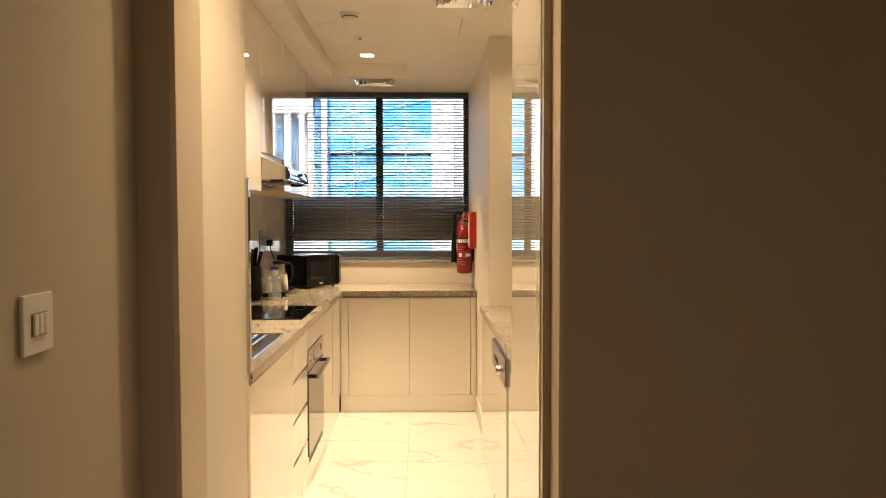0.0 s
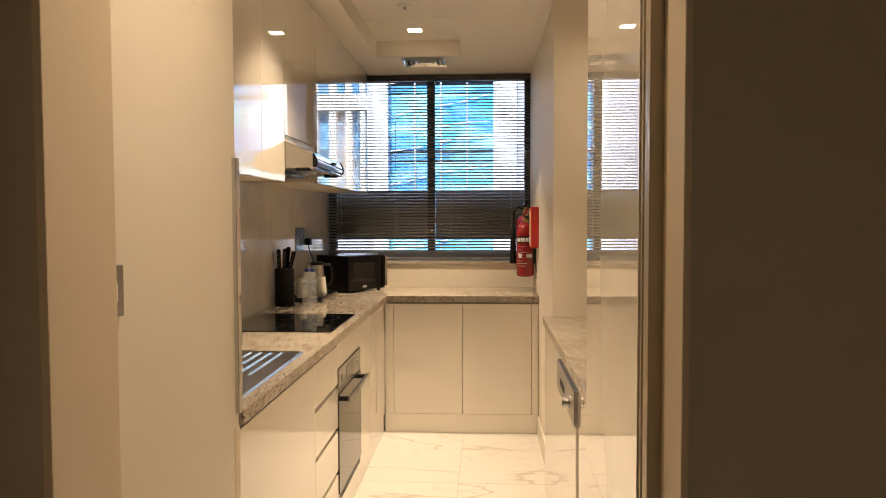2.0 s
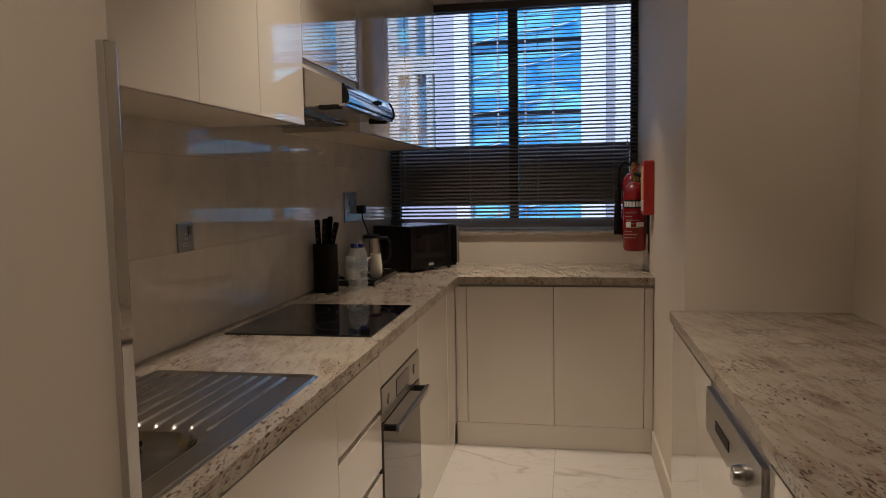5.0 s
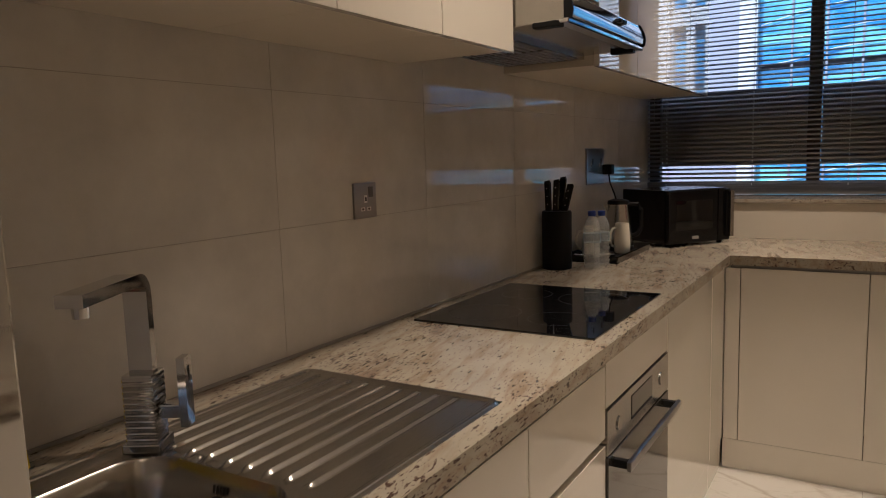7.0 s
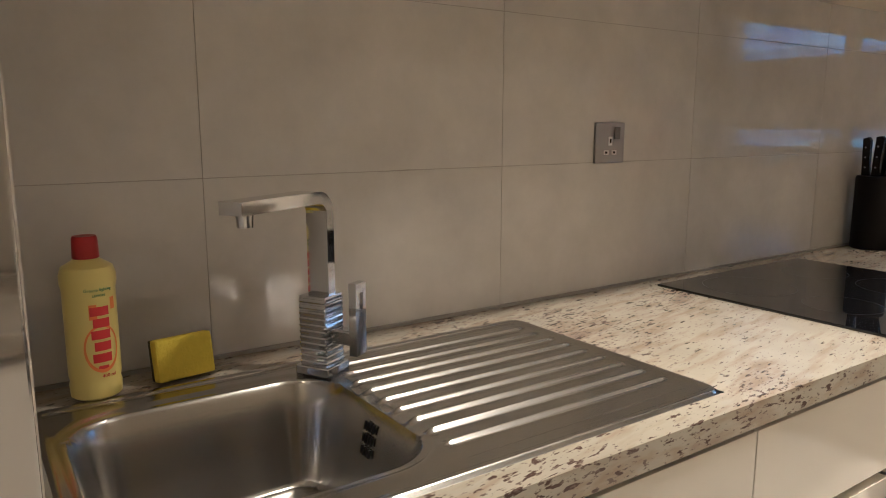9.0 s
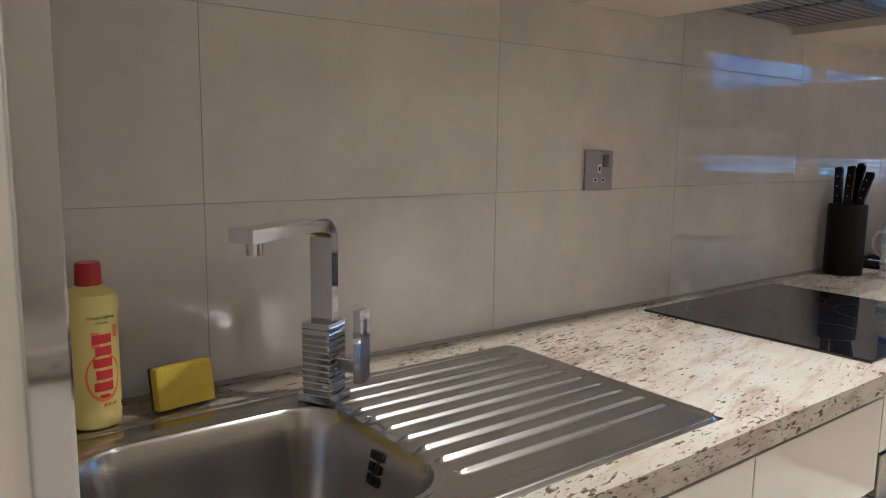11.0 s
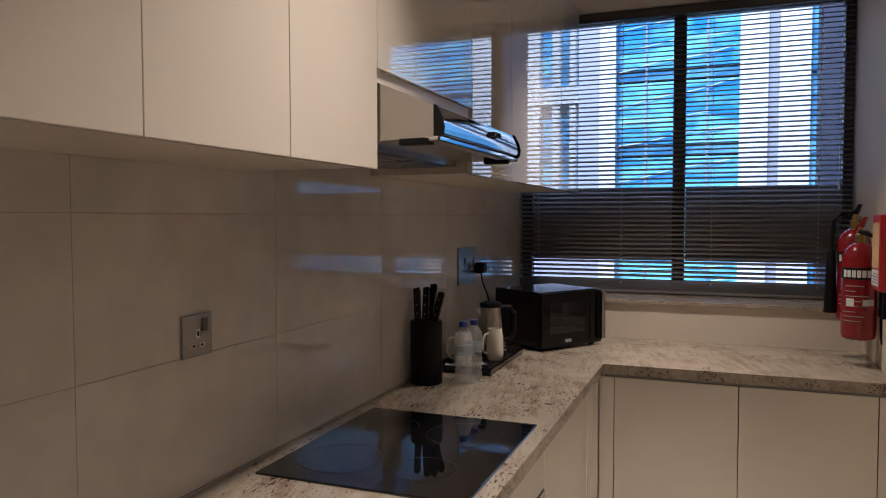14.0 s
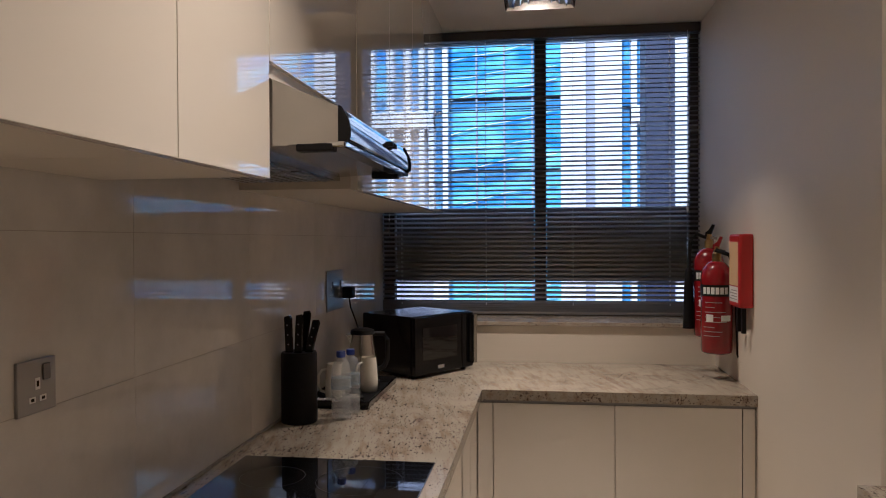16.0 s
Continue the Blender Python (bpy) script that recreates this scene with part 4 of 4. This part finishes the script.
# ---- fire safety things ----
def extinguisher(x, y, z, hgt, label, horn):
    e = empty("fire_extinguisher", x, y, z, label, "fire extinguisher", "fire extinguishers on the wall", rz=-20)
    r = 0.063
    part("cylinder", lathe([(0.05, 0), (0.06, 0.006), (r, 0.02), (r, hgt - 0.06), (0.055, hgt - 0.03), (0.035, hgt - 0.008), (0.02, hgt)], 36), RED, e, smooth=True)
    part("valve", lathe([(0.018, hgt), (0.018, hgt + 0.03), (0.013, hgt + 0.035), (0.013, hgt + 0.06)], 16), BRASS, e, smooth=True)
    part("handle", prism([(-0.014, hgt + 0.045), (0.012, hgt + 0.060), (0.026, hgt + 0.10), (0.014, hgt + 0.102), (0.002, hgt + 0.078), (-0.014, hgt + 0.066)], -0.011, 0.011, "y"), BLACK if horn else RED, e)
    part("carry_grip", prism([(-0.01, hgt + 0.04), (0.035, hgt + 0.035), (0.035, hgt + 0.045), (-0.01, hgt + 0.052)], -0.010, 0.010, "y"), STEEL, e)
    o = part("label_band", strip(-0.085, 0.085, hgt - 0.145, hgt - 0.098, 24, 0.0006), BLACK, e, "black label band")
    wrap(o.data, r)
    for k in range(6):
        o = part("brand_block", strip(-0.05 + 0.018 * k, -0.036 + 0.018 * k, hgt - 0.136, hgt - 0.108, 3, 0.0012), INKWHITE, e, "plain white block of the printed brand mark")
        wrap(o.data, r)
    for k, (a, b) in enumerate(((-0.04, 0.03), (-0.04, 0.0), (-0.04, 0.045), (-0.04, 0.02), (-0.04, 0.05))):
        o = part("print_line", strip(a, b, hgt - 0.172 - 0.020 * k, hgt - 0.169 - 0.020 * k, 8, 0.0004), INKGREY, e)
        wrap(o.data, r)
    for a, b, c, d in ((-0.035, -0.005, 0.135, 0.165), (0.025, 0.07, 0.138, 0.162)):
        o = part("pictogram", strip(a, b, c, d, 8, 0.0004), INKWHITE, e, "small white pictogram")
        wrap(o.data, r)
    for k, (a, b) in enumerate(((-0.05, 0.02), (-0.05, 0.03), (-0.05, 0.0))):
        o = part("print_line", strip(a, b, 0.075 + 0.018 * k, 0.078 + 0.018 * k, 8, 0.0004), INKGREY, e)
        wrap(o.data, r)
    part("wall_bracket", box(-0.012, 0.012, r, 0.075, hgt * 0.55, hgt + 0.05, 0.001), STEEL, e)
    return e


e1 = extinguisher(1.578, 0.31, 1.012, 0.385, "red powder extinguisher hanging on the cream wall", False)
part("hose", tube([(0.0, -0.02, 0.43), (0.055, -0.03, 0.41), (0.078, 0.0, 0.33), (0.08, 0.01, 0.15), (0.085, 0.0, 0.0), (0.09, -0.01, -0.01)], 0.009, 10), BLACK, e1, "black rubber hose", smooth=True)
e2 = extinguisher(1.582, 0.47, 1.06, 0.39, "red gas extinguisher with black horn on the wall", True)
part("hose", tube([(0.0, 0, 0.43), (-0.05, -0.01, 0.45), (-0.074, -0.02, 0.42), (-0.078, -0.03, 0.34), (-0.080, -0.03, 0.28)], 0.008, 10), BLACK, e2, "black rubber hose", smooth=True)
part("horn", lathe([(0.026, 0.035), (0.024, 0.06), (0.020, 0.20), (0.015, 0.29), (0.010, 0.30)], 20, pose(-0.080, -0.03, 0.0)), BLACK, e2, "black plastic discharge horn", smooth=True)
fb = empty("fire_blanket_case", XR - 0.055, 0.05, 1.222, "red wall-mounted fire blanket case with printed label", "fire blanket")
part("case", box(0.0, 0.055, 0.0, 0.15, 0.0, 0.285, 0.01), ORANGERED, fb)
part("label", box(-0.0008, 0.0, 0.015, 0.138, 0.085, 0.255), PAPER, fb, "orange-cream printed label")
part("instruction_panel", box(-0.0008, 0.0, 0.015, 0.138, 0.02, 0.080), INKWHITE, fb, "white printed instruction panel")
for k in range(4):
    part("print_bar", box(-0.0014, -0.0008, 0.025, 0.128 - 0.02 * (k % 2), 0.03 + 0.011 * k, 0.034 + 0.011 * k), INKGREY, fb)
for y in (0.03, 0.10):
    part("pull_tape", box(0.02, 0.035, y, y + 0.02, -0.10, 0.0), BLACK, fb, "black hanging pull tape")

# ---- ceiling fittings ----
# The last two fittings are added at the unseen fill lamps.
for x, y, z in DOWNLIGHTS + [(1.12, -3.42, CEIL), (1.5, -5.9, CEIL)]:
    d = empty("downlight", x, y, z, "small square recessed downlight, switched on, two of them added unseen", "downlight", "ceiling downlights")
    part("trim_ring", boxes((-0.055, -0.045, -0.055, 0.055, -0.004, 0.0), (0.045, 0.055, -0.055, 0.055, -0.004, 0.0), (-0.045, 0.045, -0.055, -0.045, -0.004, 0.0), (-0.045, 0.045, 0.045, 0.055, -0.004, 0.0)), WHITEP, d)
    part("lamp_face", box(-0.045, 0.045, -0.045, 0.045, -0.0025, -0.0005), LAMPFACE, d, "warm glowing lamp face")
det = empty("smoke_detector", 0.80, -1.10, TRAY, "white round smoke detector on the ceiling", "smoke detector")
part("base", lathe([(0.058, 0), (0.058, -0.014), (0.052, -0.018)], 32), WHITEP, det, smooth=True)
part("head", lathe([(0.048, -0.02), (0.047, -0.034), (0.034, -0.046), (0.012, -0.050)], 32), WHITEP, det, smooth=True)
part("sensor_slot", lathe([(0.0485, -0.024), (0.0485, -0.028)], 32), BLACK, det, "dark sensing slot")
sen = empty("sprinkler_cover", 0.815, -0.55, TRAY, "white round sprinkler cover in the ceiling", "sprinkler")
part("disc", lathe([(0.042, 0), (0.042, -0.006), (0.036, -0.010)], 32), WHITEP, sen, smooth=True)
part("core", lathe([(0.014, -0.010), (0.010, -0.022)], 16), CHROME, sen, smooth=True)


def diffuser(x0, x1, y0, y1, label):
    v = empty("air_diffuser", (x0 + x1) / 2, (y0 + y1) / 2, CEIL, label, "air vent", "ceiling air diffusers")
    a, b = (x1 - x0) / 2, (y1 - y0) / 2
    part("backing", box(-a, a, -b, b, -0.003, -0.0005), ALU, v)
    for k in range(4):
        s, t, z = 1 - 0.22 * k, 1 - 0.22 * (k + 0.45), -0.004 - 0.004 * (k % 2)
        bm = bmesh.new()
        o = [bm.verts.new((p * a * s, q * b * s, z - 0.012)) for p, q in ((-1, -1), (1, -1), (1, 1), (-1, 1))]
        i = [bm.verts.new((p * a * t, q * b * t, z)) for p, q in ((-1, -1), (1, -1), (1, 1), (-1, 1))]
        for n in range(4):
            bm.faces.new((o[n], o[(n + 1) % 4], i[(n + 1) % 4], i[n]))
        part("louvre_frame", bm, CHROME, v, "bright metal louvre frame")


diffuser(0.69, 1.01, 0.325, 0.60, "bright metal air diffuser near the window")
diffuser(1.31, 1.60, -1.95, -1.66, "bright metal air diffuser in the ceiling")

# ---- tiles ----
wall_tiles = structure("tiling", box(-0.012, -0.0013, -2.919, YW, 0.86, 1.66), TILEGROUT, "grout bed of the grey tiled splashback", "wall")
ys = [-2.919, -2.624, -2.012, -1.394, -0.785, -0.172, 0.441, YW]
zs = [0.88, 1.20, 1.508, 1.66]
for a, b in zip(ys, ys[1:]):
    for c, d in zip(zs, zs[1:]):
        g = 0.0005
        part("tile", box(-0.0013, random.uniform(-0.0003, 0.0), a + g, b - g, c + g, d - g, 0.0006), TILE, wall_tiles)
tile_y = [-3.83, -3.78, -3.207, -2.634, -2.06, -1.487, -0.914, -0.34, 0.06]
tile_x = [0.57, 1.140, 1.66]
for i, (a, b) in enumerate(zip(tile_x, tile_x[1:])):
    for c, d in zip(tile_y, tile_y[1:]):
        part("tile", box(a + 0.001, b - 0.001, c + 0.001, d - 0.001, ZF - 0.004, ZF + random.uniform(-0.0003, 0.0), 0.0008), MARBLE, floor)
